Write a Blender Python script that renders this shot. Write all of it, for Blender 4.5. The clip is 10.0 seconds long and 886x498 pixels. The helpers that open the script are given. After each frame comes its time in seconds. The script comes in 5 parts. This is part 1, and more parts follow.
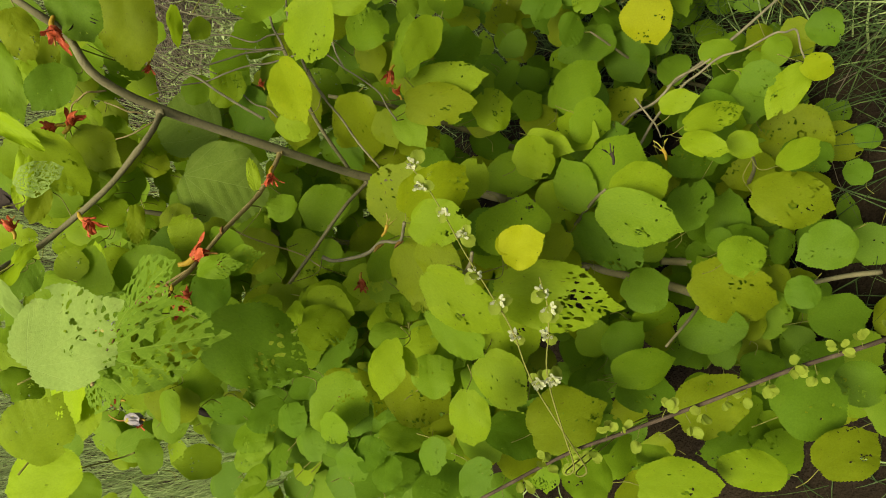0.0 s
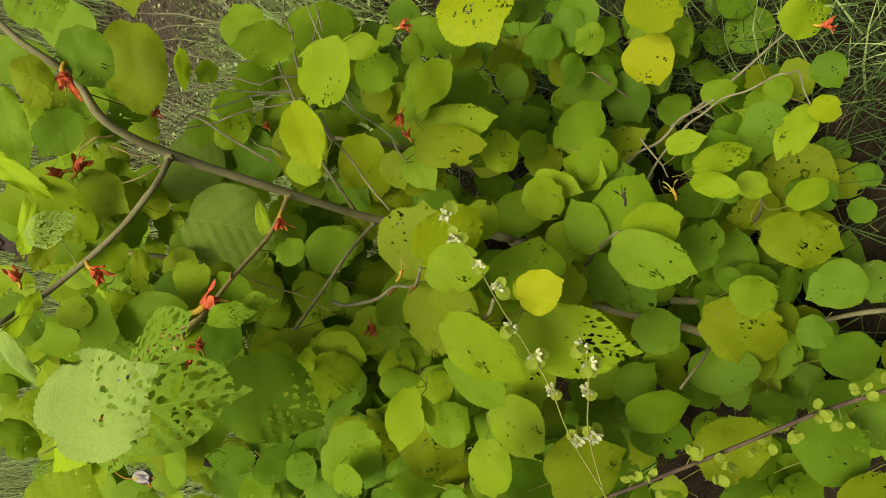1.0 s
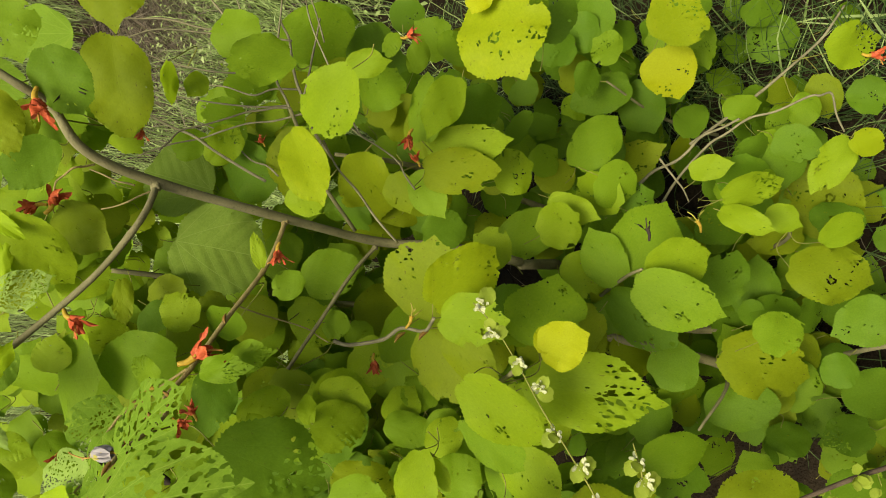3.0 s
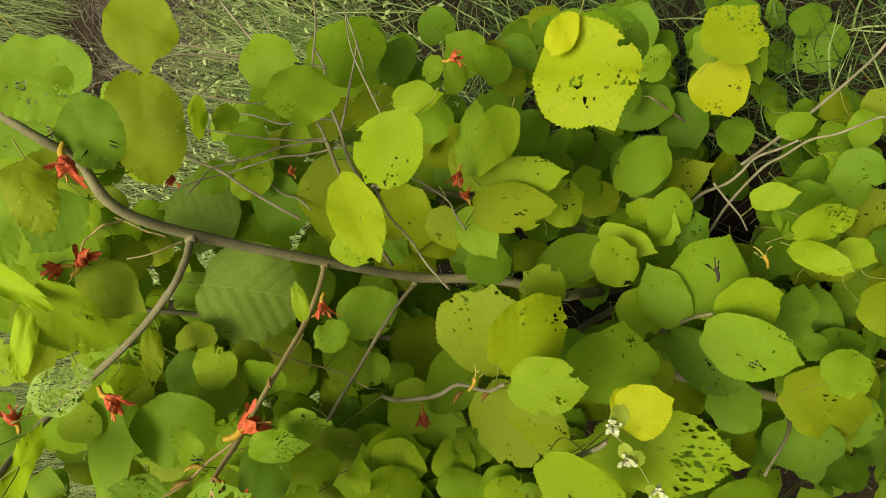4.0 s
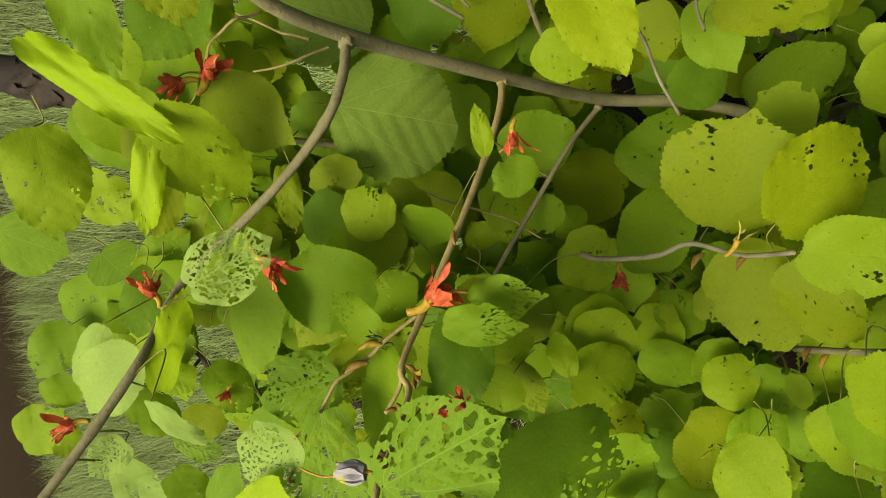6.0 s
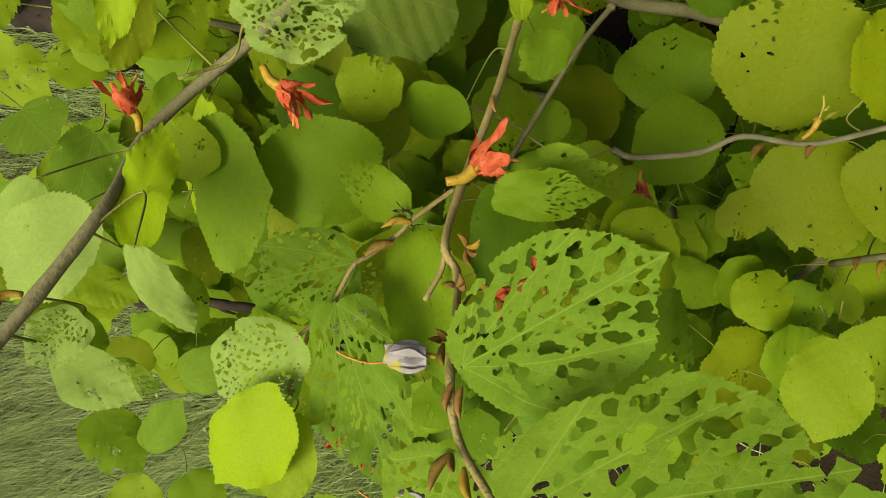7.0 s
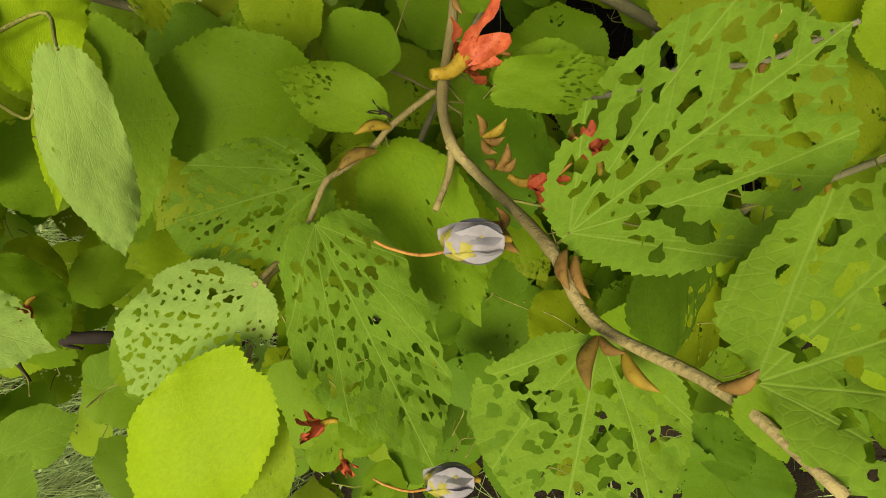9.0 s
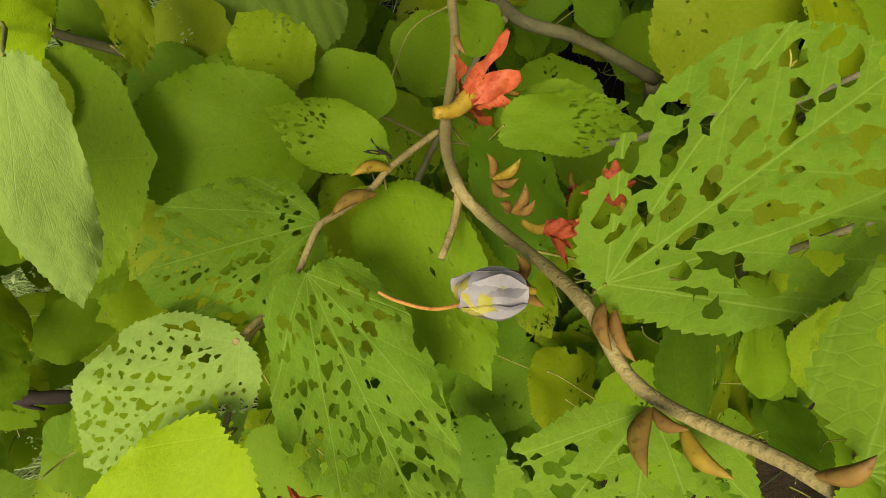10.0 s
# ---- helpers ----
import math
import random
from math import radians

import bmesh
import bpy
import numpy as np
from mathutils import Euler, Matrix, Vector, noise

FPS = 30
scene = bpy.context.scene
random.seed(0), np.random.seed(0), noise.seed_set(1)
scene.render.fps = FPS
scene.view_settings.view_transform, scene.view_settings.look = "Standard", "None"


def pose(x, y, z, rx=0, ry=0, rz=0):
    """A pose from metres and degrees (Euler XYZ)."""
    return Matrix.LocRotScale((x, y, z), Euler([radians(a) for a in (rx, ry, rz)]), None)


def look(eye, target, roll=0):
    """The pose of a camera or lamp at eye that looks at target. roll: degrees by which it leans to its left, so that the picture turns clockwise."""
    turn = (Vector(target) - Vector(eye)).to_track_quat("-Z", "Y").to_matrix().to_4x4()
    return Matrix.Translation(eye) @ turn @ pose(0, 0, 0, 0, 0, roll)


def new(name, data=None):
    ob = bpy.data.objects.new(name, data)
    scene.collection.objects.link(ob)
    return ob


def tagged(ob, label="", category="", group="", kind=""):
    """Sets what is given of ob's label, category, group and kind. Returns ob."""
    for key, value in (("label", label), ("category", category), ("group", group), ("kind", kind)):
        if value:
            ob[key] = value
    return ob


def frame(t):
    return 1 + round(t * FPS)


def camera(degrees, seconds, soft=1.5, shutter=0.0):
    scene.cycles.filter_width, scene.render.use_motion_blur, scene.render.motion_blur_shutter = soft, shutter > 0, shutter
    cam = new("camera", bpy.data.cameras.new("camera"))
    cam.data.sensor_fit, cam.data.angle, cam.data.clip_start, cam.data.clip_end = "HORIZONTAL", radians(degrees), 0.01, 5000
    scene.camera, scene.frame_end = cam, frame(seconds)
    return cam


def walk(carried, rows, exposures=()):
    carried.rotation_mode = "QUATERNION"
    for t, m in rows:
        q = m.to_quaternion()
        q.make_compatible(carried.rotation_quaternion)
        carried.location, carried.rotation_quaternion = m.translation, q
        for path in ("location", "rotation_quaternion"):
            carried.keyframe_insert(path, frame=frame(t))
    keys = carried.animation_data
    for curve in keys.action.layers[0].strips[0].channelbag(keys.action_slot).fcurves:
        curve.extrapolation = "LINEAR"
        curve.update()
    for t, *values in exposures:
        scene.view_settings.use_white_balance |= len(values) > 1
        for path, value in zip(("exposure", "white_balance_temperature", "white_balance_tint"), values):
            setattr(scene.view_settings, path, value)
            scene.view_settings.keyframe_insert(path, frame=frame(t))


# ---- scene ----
from mathutils.geometry import delaunay_2d_cdt

cam = camera(67.30, 10.0, 0.95)
PATH = [
    (0, (0.0000, 0.0000, 1.5000), (-0.0000, 0.7661, 0.8572), -90.00),
    (0.5, (0.0068, 0.0042, 1.4952), (0.0191, 0.7757, 0.8590), -89.53),
    (1, (0.0182, 0.0372, 1.5225), (0.0654, 0.7873, 0.8628), -88.13),
    (1.5, (-0.0041, 0.0586, 1.5132), (0.1022, 0.7951, 0.8452), -85.00),
    (2, (0.0256, 0.0741, 1.5049), (0.1113, 0.8075, 0.8306), -86.14),
    (2.5, (0.0628, 0.0881, 1.5026), (0.1181, 0.8266, 0.8307), -87.29),
    (2.7, (0.0809, 0.0951, 1.4989), (0.1164, 0.8351, 0.8272), -88.18),
    (3.8, (0.1826, 0.1995, 1.5245), (0.1437, 0.9148, 0.8267), -91.21),
    (4, (0.1924, 0.2236, 1.5174), (0.1735, 0.9484, 0.8288), -91.55),
    (4.5, (0.1600, 0.3226, 1.5362), (0.1221, 1.0544, 0.8557), -92.12),
    (5, (0.1235, 0.3784, 1.5482), (0.0570, 1.1322, 0.8944), -92.93),
    (5.2, (0.1481, 0.4335, 1.5601), (0.0177, 1.1646, 0.8904), -95.31),
    (6.3, (0.1801, 0.4936, 1.4801), (-0.1264, 1.2472, 0.8985), -104.33),
    (6.5, (0.1654, 0.5203, 1.5076), (-0.1442, 1.2405, 0.8867), -103.70),
    (7, (0.0621, 0.6028, 1.5217), (-0.2250, 1.2491, 0.8146), -103.31),
    (7.5, (0.0225, 0.6340, 1.5243), (-0.2921, 1.1886, 0.7538), -107.14),
    (8, (-0.0120, 0.6664, 1.5253), (-0.2376, 1.2201, 0.7237), -103.66),
    (8.5, (-0.0482, 0.7105, 1.5105), (-0.1996, 1.1733, 0.6371), -103.03),
    (9, (-0.0501, 0.7246, 1.5194), (-0.2234, 1.1676, 0.6399), -106.52),
    (9.5, (-0.0438, 0.7387, 1.5091), (-0.1609, 1.1774, 0.6181), -100.87),
    (10, (-0.0566, 0.7476, 1.4953), (-0.1482, 1.1760, 0.5964), -97.89),
]
walk(cam, [(t, look(eye, target, roll)) for t, eye, target, roll in PATH], exposures=[(0.0, 0.93, 7700, 4), (1.6, 0.94, 7700, 4), (2.7, 1.13, 7700, 4), (5.0, 1.12, 7700, 4), (6.5, 1.04, 7700, 4), (7.5, 0.81, 7700, 4), (8.5, 0.82, 7700, 4), (10.0, 0.82, 7700, 4)])

# ---- light: bright haze, soft high sun ----
world = bpy.data.worlds.new("sky")
scene.world = world
world.use_nodes = True
wn = world.node_tree.nodes
sky = wn.new("ShaderNodeTexSky")
sky.sky_type, sky.sun_disc = "NISHITA", False
sky.sun_elevation, sky.sun_rotation = radians(58), radians(200)
sky.air_density, sky.dust_density = 1.0, 4.0
world.node_tree.links.new(sky.outputs[0], wn["Background"].inputs[0])
wn["Background"].inputs[1].default_value = 0.066
sun = new("sun", bpy.data.lights.new("sun", "SUN"))
sun.data.energy, sun.data.angle, sun.data.color = 3.6, radians(28), (1.0, 0.96, 0.86)
sun.matrix_world = look((-0.8, -0.9, 5.0), (0, 0, 0))


# ---- materials ----
class Mat:
    """A node material under construction."""

    def __init__(self, name):
        self.m = bpy.data.materials.new(name)
        self.m.use_nodes = True
        self.t = self.m.node_tree
        self.bsdf = self.t.nodes["Principled BSDF"]
        self.out = self.t.nodes["Material Output"]

    def node(self, kind):
        return self.t.nodes.new(kind)

    def link(self, a, b):
        self.t.links.new(a, b)

    def math(self, op, a, b=None, clamp=False):
        n = self.node("ShaderNodeMath")
        n.operation, n.use_clamp = op, clamp
        for k, v in enumerate((a, b)):
            if v is None:
                continue
            if isinstance(v, (int, float)):
                n.inputs[k].default_value = v
            else:
                self.link(v, n.inputs[k])
        return n.outputs[0]

    def mix(self, fac, a, b, blend="MIX"):
        n = self.node("ShaderNodeMix")
        n.data_type, n.blend_type = "RGBA", blend
        for k, v in ((0, fac), (6, a), (7, b)):
            if isinstance(v, (int, float)):
                n.inputs[k].default_value = v
            elif isinstance(v, tuple):
                n.inputs[k].default_value = (*v, 1)
            else:
                self.link(v, n.inputs[k])
        return n.outputs[2]

    def noise(self, scale, detail=4.0, coords="Object", rough=0.55):
        c = self.node("ShaderNodeTexCoord")
        n = self.node("ShaderNodeTexNoise")
        n.inputs["Scale"].default_value, n.inputs["Detail"].default_value = scale, detail
        n.inputs["Roughness"].default_value = rough
        self.link(c.outputs[coords], n.inputs["Vector"])
        return n.outputs["Fac"]

    def ramp(self, fac, lo, hi):
        n = self.node("ShaderNodeMapRange")
        n.inputs[1].default_value, n.inputs[2].default_value = lo, hi
        self.link(fac, n.inputs[0])
        return n.outputs[0]

    def bump(self, height, strength, distance):
        n = self.node("ShaderNodeBump")
        n.inputs["Strength"].default_value, n.inputs["Distance"].default_value = strength, distance
        self.link(height, n.inputs["Height"])
        self.link(n.outputs[0], self.bsdf.inputs["Normal"])
        return n.outputs[0]

    def set(self, colour=None, rough=0.6, spec=0.3):
        if isinstance(colour, tuple):
            self.bsdf.inputs["Base Color"].default_value = (*colour, 1)
        elif colour is not None:
            self.link(colour, self.bsdf.inputs["Base Color"])
        self.bsdf.inputs["Roughness"].default_value = rough
        self.bsdf.inputs["Specular IOR Level"].default_value = spec
        return self.m

    def translucent(self, colour, share, normal=None):
        tr = self.node("ShaderNodeBsdfTranslucent")
        if isinstance(colour, tuple):
            tr.inputs[0].default_value = (*colour, 1)
        else:
            self.link(colour, tr.inputs[0])
        mx = self.node("ShaderNodeMixShader")
        mx.inputs[0].default_value = share
        self.link(self.bsdf.outputs[0], mx.inputs[1])
        self.link(tr.outputs[0], mx.inputs[2])
        self.link(mx.outputs[0], self.out.inputs[0])


def leaf_material(name, low, high, vein, spots=0.5, share=0.42, rough=0.6, relief=0.35, net=0.35, puff=0.12):
    """A downy leaf: midrib, four veins from the foot, faint side veins, mottling and brown specks."""
    m = Mat(name)
    uv = m.node("ShaderNodeUVMap")
    sep = m.node("ShaderNodeSeparateXYZ")
    m.link(uv.outputs[0], sep.inputs[0])
    u = sep.outputs[1]
    side = m.math("ABSOLUTE", sep.outputs[0])

    def line(distance, width):
        return m.math("SUBTRACT", 1.0, m.math("DIVIDE", distance, width), clamp=True)

    inner = m.math("MULTIPLY", m.math("ABSOLUTE", m.math("SUBTRACT", side, m.math("MULTIPLY", u, m.math("SUBTRACT", 0.62, m.math("MULTIPLY", u, 0.18))))), 0.85)
    outer = m.math("MULTIPLY", m.math("ABSOLUTE", m.math("SUBTRACT", side, m.math("MULTIPLY", u, 1.55))), 0.55)
    steps = m.math("DIVIDE", m.math("SUBTRACT", u, m.math("MULTIPLY", side, 0.75)), 0.155)
    off = m.math("MULTIPLY", m.math("ABSOLUTE", m.math("SUBTRACT", steps, m.math("ROUND", steps))), 0.12)
    main = m.math("MAXIMUM", line(side, 0.0065), m.math("MULTIPLY", m.math("MAXIMUM", line(inner, 0.0055), line(outer, 0.0055)), 0.85))
    veins = m.math("MULTIPLY", m.math("MAXIMUM", main, m.math("MULTIPLY", line(off, 0.005), 0.40)), relief)
    info = m.node("ShaderNodeObjectInfo")
    coarse = m.noise(2.2, 3.0, "UV")
    grain = m.noise(30.0, 6.0, "UV", 0.7)
    base = m.mix(m.math("ADD", m.math("MULTIPLY", info.outputs["Random"], 0.6), m.math("MULTIPLY", coarse, 0.45), clamp=True), low, high)
    base = m.mix(m.ramp(grain, 0.30, 0.75), base, m.mix(0.7, base, tuple(c * 0.70 for c in low)))
    base = m.mix(m.math("MULTIPLY", m.ramp(m.noise(5.0, 5.0, "UV", 0.65), 0.52, 0.75), 0.35), base, (high[0] * 1.15, high[1] * 1.02, high[2]))
    mesh = m.node("ShaderNodeTexVoronoi")
    mesh.feature, mesh.inputs["Scale"].default_value = "DISTANCE_TO_EDGE", 26.0
    m.link(uv.outputs[0], mesh.inputs["Vector"])
    netting = m.math("MULTIPLY", line(mesh.outputs["Distance"], 0.09), net)
    base = m.mix(m.math("MULTIPLY", netting, 0.22), base, vein)
    base = m.mix(m.math("MULTIPLY", veins, 0.65), base, vein)
    speck = m.ramp(m.noise(17.0, 2.0, "UV"), 0.675, 0.70)
    base = m.mix(m.math("MULTIPLY", speck, spots), base, (0.06, 0.045, 0.012))
    height = m.math("SUBTRACT", m.math("MULTIPLY", grain, 0.6), m.math("ADD", m.math("MULTIPLY", veins, 0.8), m.math("MULTIPLY", netting, 0.5)))
    rib = m.math("COSINE", m.math("MULTIPLY", steps, 2 * math.pi))
    height = m.math("SUBTRACT", height, m.math("MULTIPLY", rib, puff))
    m.bump(height, 0.30, 0.0012)
    m.set(base, rough, 0.12)
    m.translucent(m.mix(0.5, base, (high[0] * 1.25, high[1] * 1.15, high[2] * 0.6)), share)
    return m.m


LEAF = {
    "Z": leaf_material("yellow_leaf", (0.290, 0.340, 0.010), (0.390, 0.425, 0.014), (0.42, 0.47, 0.050), 0.35),
    "Y": leaf_material("lime_yellow_leaf", (0.205, 0.285, 0.009), (0.295, 0.355, 0.012), (0.31, 0.38, 0.040), 0.7),
    "y": leaf_material("lime_leaf", (0.160, 0.260, 0.010), (0.235, 0.330, 0.014), (0.255, 0.370, 0.045), 0.7),
    "g": leaf_material("green_leaf", (0.122, 0.225, 0.010), (0.182, 0.290, 0.015), (0.205, 0.330, 0.045), 0.6),
    "o": leaf_material("olive_leaf", (0.142, 0.203, 0.008), (0.208, 0.265, 0.011), (0.223, 0.290, 0.030), 0.8),
    # dark green leaves, and green ones whose shade is put into the colour
    "d": leaf_material("dark_shaded_leaf", (0.080, 0.170, 0.010), (0.128, 0.226, 0.014), (0.145, 0.250, 0.030), 0.4),
    "l": leaf_material("bright_lime_leaf", (0.232, 0.360, 0.012), (0.295, 0.430, 0.015), (0.33, 0.45, 0.050), 0.15),
    "w": leaf_material("whitish_leaf", (0.21, 0.33, 0.065), (0.28, 0.395, 0.095), (0.30, 0.41, 0.12), 0.3, 0.40, 0.75, 0.6),
    "p": leaf_material("downy_leaf", (0.105, 0.200, 0.014), (0.155, 0.258, 0.021), (0.255, 0.360, 0.065), 0.3, 0.36, 0.75, 0.8, 0.45),
    "q": leaf_material("quilted_leaf", (0.140, 0.225, 0.030), (0.200, 0.290, 0.048), (0.26, 0.36, 0.090), 0.2, 0.34, 0.75, 0.9, 0.4, 0.9),
}


def bark_material(name, low, high, scale=60.0):
    m = Mat(name)
    big, small = m.noise(scale * 0.3, 3.0), m.noise(scale * 5, 6.0)
    colour = m.mix(m.ramp(big, 0.35, 0.7), low, high)
    colour = m.mix(m.ramp(small, 0.55, 0.8), colour, tuple(c * 0.7 for c in low))
    m.bump(small, 0.7, 0.0015)
    return m.set(colour, 0.85, 0.15)


BARK = bark_material("grey_brown_bark", (0.106, 0.100, 0.050), (0.190, 0.174, 0.092))
TWIG = bark_material("downy_brown_twig", (0.185, 0.148, 0.058), (0.305, 0.245, 0.102), 120)
PALE_TWIG = bark_material("dry_grey_twig", (0.125, 0.115, 0.068), (0.21, 0.192, 0.118), 120)
PETIOLE = bark_material("petiole_green", (0.14, 0.15, 0.03), (0.21, 0.21, 0.05), 150)

# ---- ground ----
soil = Mat("shaded_soil")
clods, grit = soil.noise(9.0, 6.0), soil.noise(120.0, 4.0)
# near black: the shade over the soil is part of its colour
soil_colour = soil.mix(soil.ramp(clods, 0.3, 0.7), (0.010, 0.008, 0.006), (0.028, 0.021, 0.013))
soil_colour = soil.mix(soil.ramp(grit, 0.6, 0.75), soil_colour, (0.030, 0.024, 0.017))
soil.bump(soil.math("ADD", clods, grit), 0.9, 0.02)
SOIL = soil.set(soil_colour, 1.0, 0.0)


def mesh_object(name, verts, faces, material, smooth=True, uv=None):
    me = bpy.data.meshes.new(name)
    me.from_pydata(verts, [], faces)
    if material is not None:
        me.materials.append(material)
    if smooth:
        me.polygons.foreach_set("use_smooth", [True] * len(me.polygons))
    if uv is not None:
        layer = me.uv_layers.new(name="UVMap")
        loops = np.empty(len(me.loops), dtype=np.int32)
        me.loops.foreach_get("vertex_index", loops)
        layer.data.foreach_set("uv", np.asarray(uv, dtype=np.float32)[loops].ravel())
    me.update()
    return me


def ground_height(x, y):
    near = math.exp(-(((x - 0.1) / 1.5) ** 2) - ((y - 0.8) / 1.5) ** 2)
    return 0.05 * noise.noise((x * 0.9, y * 0.9, 0.3)) + 0.03 * near * noise.noise((x * 5, y * 5, 1.7))


def build_ground():
    xs = [-400, -150, -60, -25] + [-12 + 0.4 * i for i in range(23)] + [-2.8 + 0.1 * i for i in range(57)] + [3.2, 4, 5, 7, 10, 15, 30, 60, 150, 400]
    ys = [-400, -100, -30, -10, -4] + [-2 + 0.1 * i for i in range(61)] + [4.4 + 0.5 * i for i in range(24)] + [18, 22, 30, 50, 100, 250, 800]
    verts = [(x, y, ground_height(x, y)) for y in ys for x in xs]
    w = len(xs)
    faces = [(j * w + i, j * w + i + 1, (j + 1) * w + i + 1, (j + 1) * w + i) for j in range(len(ys) - 1) for i in range(w - 1)]
    return tagged(new("ground", mesh_object("ground", verts, faces, SOIL)), "bare soil under the shrub and the grass field, coloured near black for shade", "ground", kind="structure")


build_ground()


# ---- shrub: branches and leaves ----
def tube(points, r0, r1, sides=7, per=4, knots=0.0, seed=0):
    """Vertices and faces of a smooth, tapering, slightly knotty stem through the points."""
    rnd = random.Random(seed)
    pts = [Vector(p) for p in points]
    ext = [pts[0] * 2 - pts[1]] + pts + [pts[-1] * 2 - pts[-2]]
    line = []
    for k in range(1, len(ext) - 2):
        p0, p1, p2, p3 = ext[k - 1 : k + 3]
        for j in range(per):
            t = j / per
            line.append(0.5 * ((2 * p1) + (p2 - p0) * t + (2 * p0 - 5 * p1 + 4 * p2 - p3) * t * t + (3 * p1 - p0 - 3 * p2 + p3) * t**3))
    line.append(pts[-1])
    verts, faces = [], []
    across = None
    for k, p in enumerate(line):
        ahead = (line[min(k + 1, len(line) - 1)] - line[max(k - 1, 0)]).normalized()
        if across is None:
            across = ahead.orthogonal().normalized()
        across = (across - ahead * across.dot(ahead)).normalized()
        other = ahead.cross(across)
        r = r0 + (r1 - r0) * k / (len(line) - 1)
        if knots:
            r *= 1 + knots * (rnd.random() - 0.4) + (0.35 if k % (2 * per) == 0 and 0 < k < len(line) - 1 else 0) * knots * 3
        for s in range(sides):
            a = 2 * math.pi * s / sides
            verts.append(p + across * (r * math.cos(a)) + other * (r * math.sin(a)))
    n = len(line)
    for k in range(n - 1):
        for s in range(sides):
            q = (s + 1) % sides
            faces.append((k * sides + s, k * sides + q, (k + 1) * sides + q, (k + 1) * sides + s))
    faces.append(tuple(range(sides))[::-1])
    faces.append(tuple((n - 1) * sides + s for s in range(sides)))
    return verts, faces, line


def thing(name, label, category, at=(0, 0, 0), group="", kind=""):
    ob = tagged(new(name), label, category, group, kind)
    ob.location = at
    return ob


def part(name, me, parent, label=""):
    """A mesh as one object under a thing or part, given in world coordinates."""
    ob = new(name, me)
    ob.parent = parent
    up = parent
    where = Vector((0, 0, 0))
    while up is not None:
        where += up.location
        up = up.parent
    ob.location = -where if where.length > 0 else (0, 0, 0)
    return tagged(ob, label)


SHRUB = thing("shrub", "tall flowering shrub with round lime-green insect-eaten leaves", "shrub")
LOW = thing("shrub", "low leafy shrub with rounded yellow-green leaves over bare soil", "shrub")
STEMS = []  # (object, points along it)


def branch(kind, r0, r1, points):
    owner = LOW if kind in ("right", "low") else SHRUB
    bark = PALE_TWIG if kind in ("right", "grey", "bush") else TWIG if kind in ("spray", "twig", "stub") else BARK
    if kind in ("bush", "right", "twig"):
        rnd = random.Random(len(STEMS))
        bent = [Vector(points[0])]
        for p, q in zip(points, points[1:]):
            p, q = Vector(p), Vector(q)
            bend = 0.06 * (q - p).length if kind != "twig" else 0.03 * (q - p).length
            bent += [(p + q) / 2 + Vector([rnd.uniform(-bend, bend) for _ in range(3)]), q]
        points = bent
    verts, faces, line = tube(points, r0 / 1000, r1 / 1000, 9, 6, 0.12, len(STEMS))
    ob = part("branch" if kind in ("main", "fork", "spray", "back", "stem") else "twig", mesh_object("branch", verts, faces, bark), owner)
    STEMS.append((ob, line))
    if kind in ("fork", "spray", "side", "stub"):
        rnd = random.Random(len(STEMS) + 70)
        bm = bmesh.new()
        bmesh.ops.create_icosphere(bm, subdivisions=3, radius=1.0)
        for v in bm.verts:
            lump = 1 + 0.45 * noise.noise(v.co * 1.9 + Vector((rnd.random(), len(STEMS), 0))) + 0.22 * noise.noise(v.co * 5)
            v.co = v.co * lump * r0 / 1000 * 1.5 + line[1]
        me = bpy.data.meshes.new("knot")
        bm.to_mesh(me)
        bm.free()
        me.materials.append(bark)
        me.polygons.foreach_set("use_smooth", [True] * len(me.polygons))
        part("knot", me, ob, "swollen bark collar at the fork")
    return ob


branch("stem", 12, 9, [(0.10, 0.98, 0.0), (0.09, 0.94, 0.3), (0.09, 0.89, 0.60)])
branch("stem", 8, 3, [(0.13, 1.0, 0.0), (0.20, 0.98, 0.4), (0.26, 1.00, 0.75), (0.27, 1.03, 0.9)])
branch("stem", 8, 3, [(0.08, 1.02, 0.0), (0.0, 1.03, 0.35), (-0.08, 0.98, 0.65), (-0.12, 0.88, 0.85)])
branch("low", 6, 2, [(0.14, 0.90, 0.0), (0.18, 0.86, 0.25), (0.26, 0.82, 0.36)])
branch("low", 6, 2, [(0.03, 0.85, 0.0), (0.03, 0.80, 0.3), (0.02, 0.72, 0.55), (0.05, 0.68, 0.62)])
branch("low", 5, 2, [(0.10, 0.72, 0.0), (0.12, 0.62, 0.2), (0.14, 0.52, 0.38), (0.17, 0.50, 0.46)])
branch("low", 5, 2, [(-0.05, 0.78, 0.0), (-0.08, 0.70, 0.25), (-0.10, 0.60, 0.42), (-0.16, 0.60, 0.52)])
branch("low", 5, 2, [(0.38, 0.80, 0.0), (0.40, 0.84, 0.2), (0.45, 0.86, 0.38)])
# branches: start
branch("main", 8.4, 3.6, [(0.094, 0.886, 0.603), (0.122, 0.953, 0.718), (0.128, 1.004, 0.825), (0.159, 0.991, 1.007), (0.197, 0.977, 1.198), (0.226, 0.959, 1.287), (0.271, 0.950, 1.324), (0.287, 0.941, 1.357), (0.308, 0.955, 1.385), (0.339, 0.979, 1.409)])
branch("fork", 4.4, 3.2, [(0.197, 0.978, 1.199), (0.164, 0.956, 1.218), (0.130, 0.948, 1.241), (0.077, 0.977, 1.275), (0.006, 1.014, 1.341), (-0.024, 0.955, 1.393), (-0.064, 0.942, 1.435), (-0.105, 0.935, 1.479), (-0.132, 0.925, 1.513)])
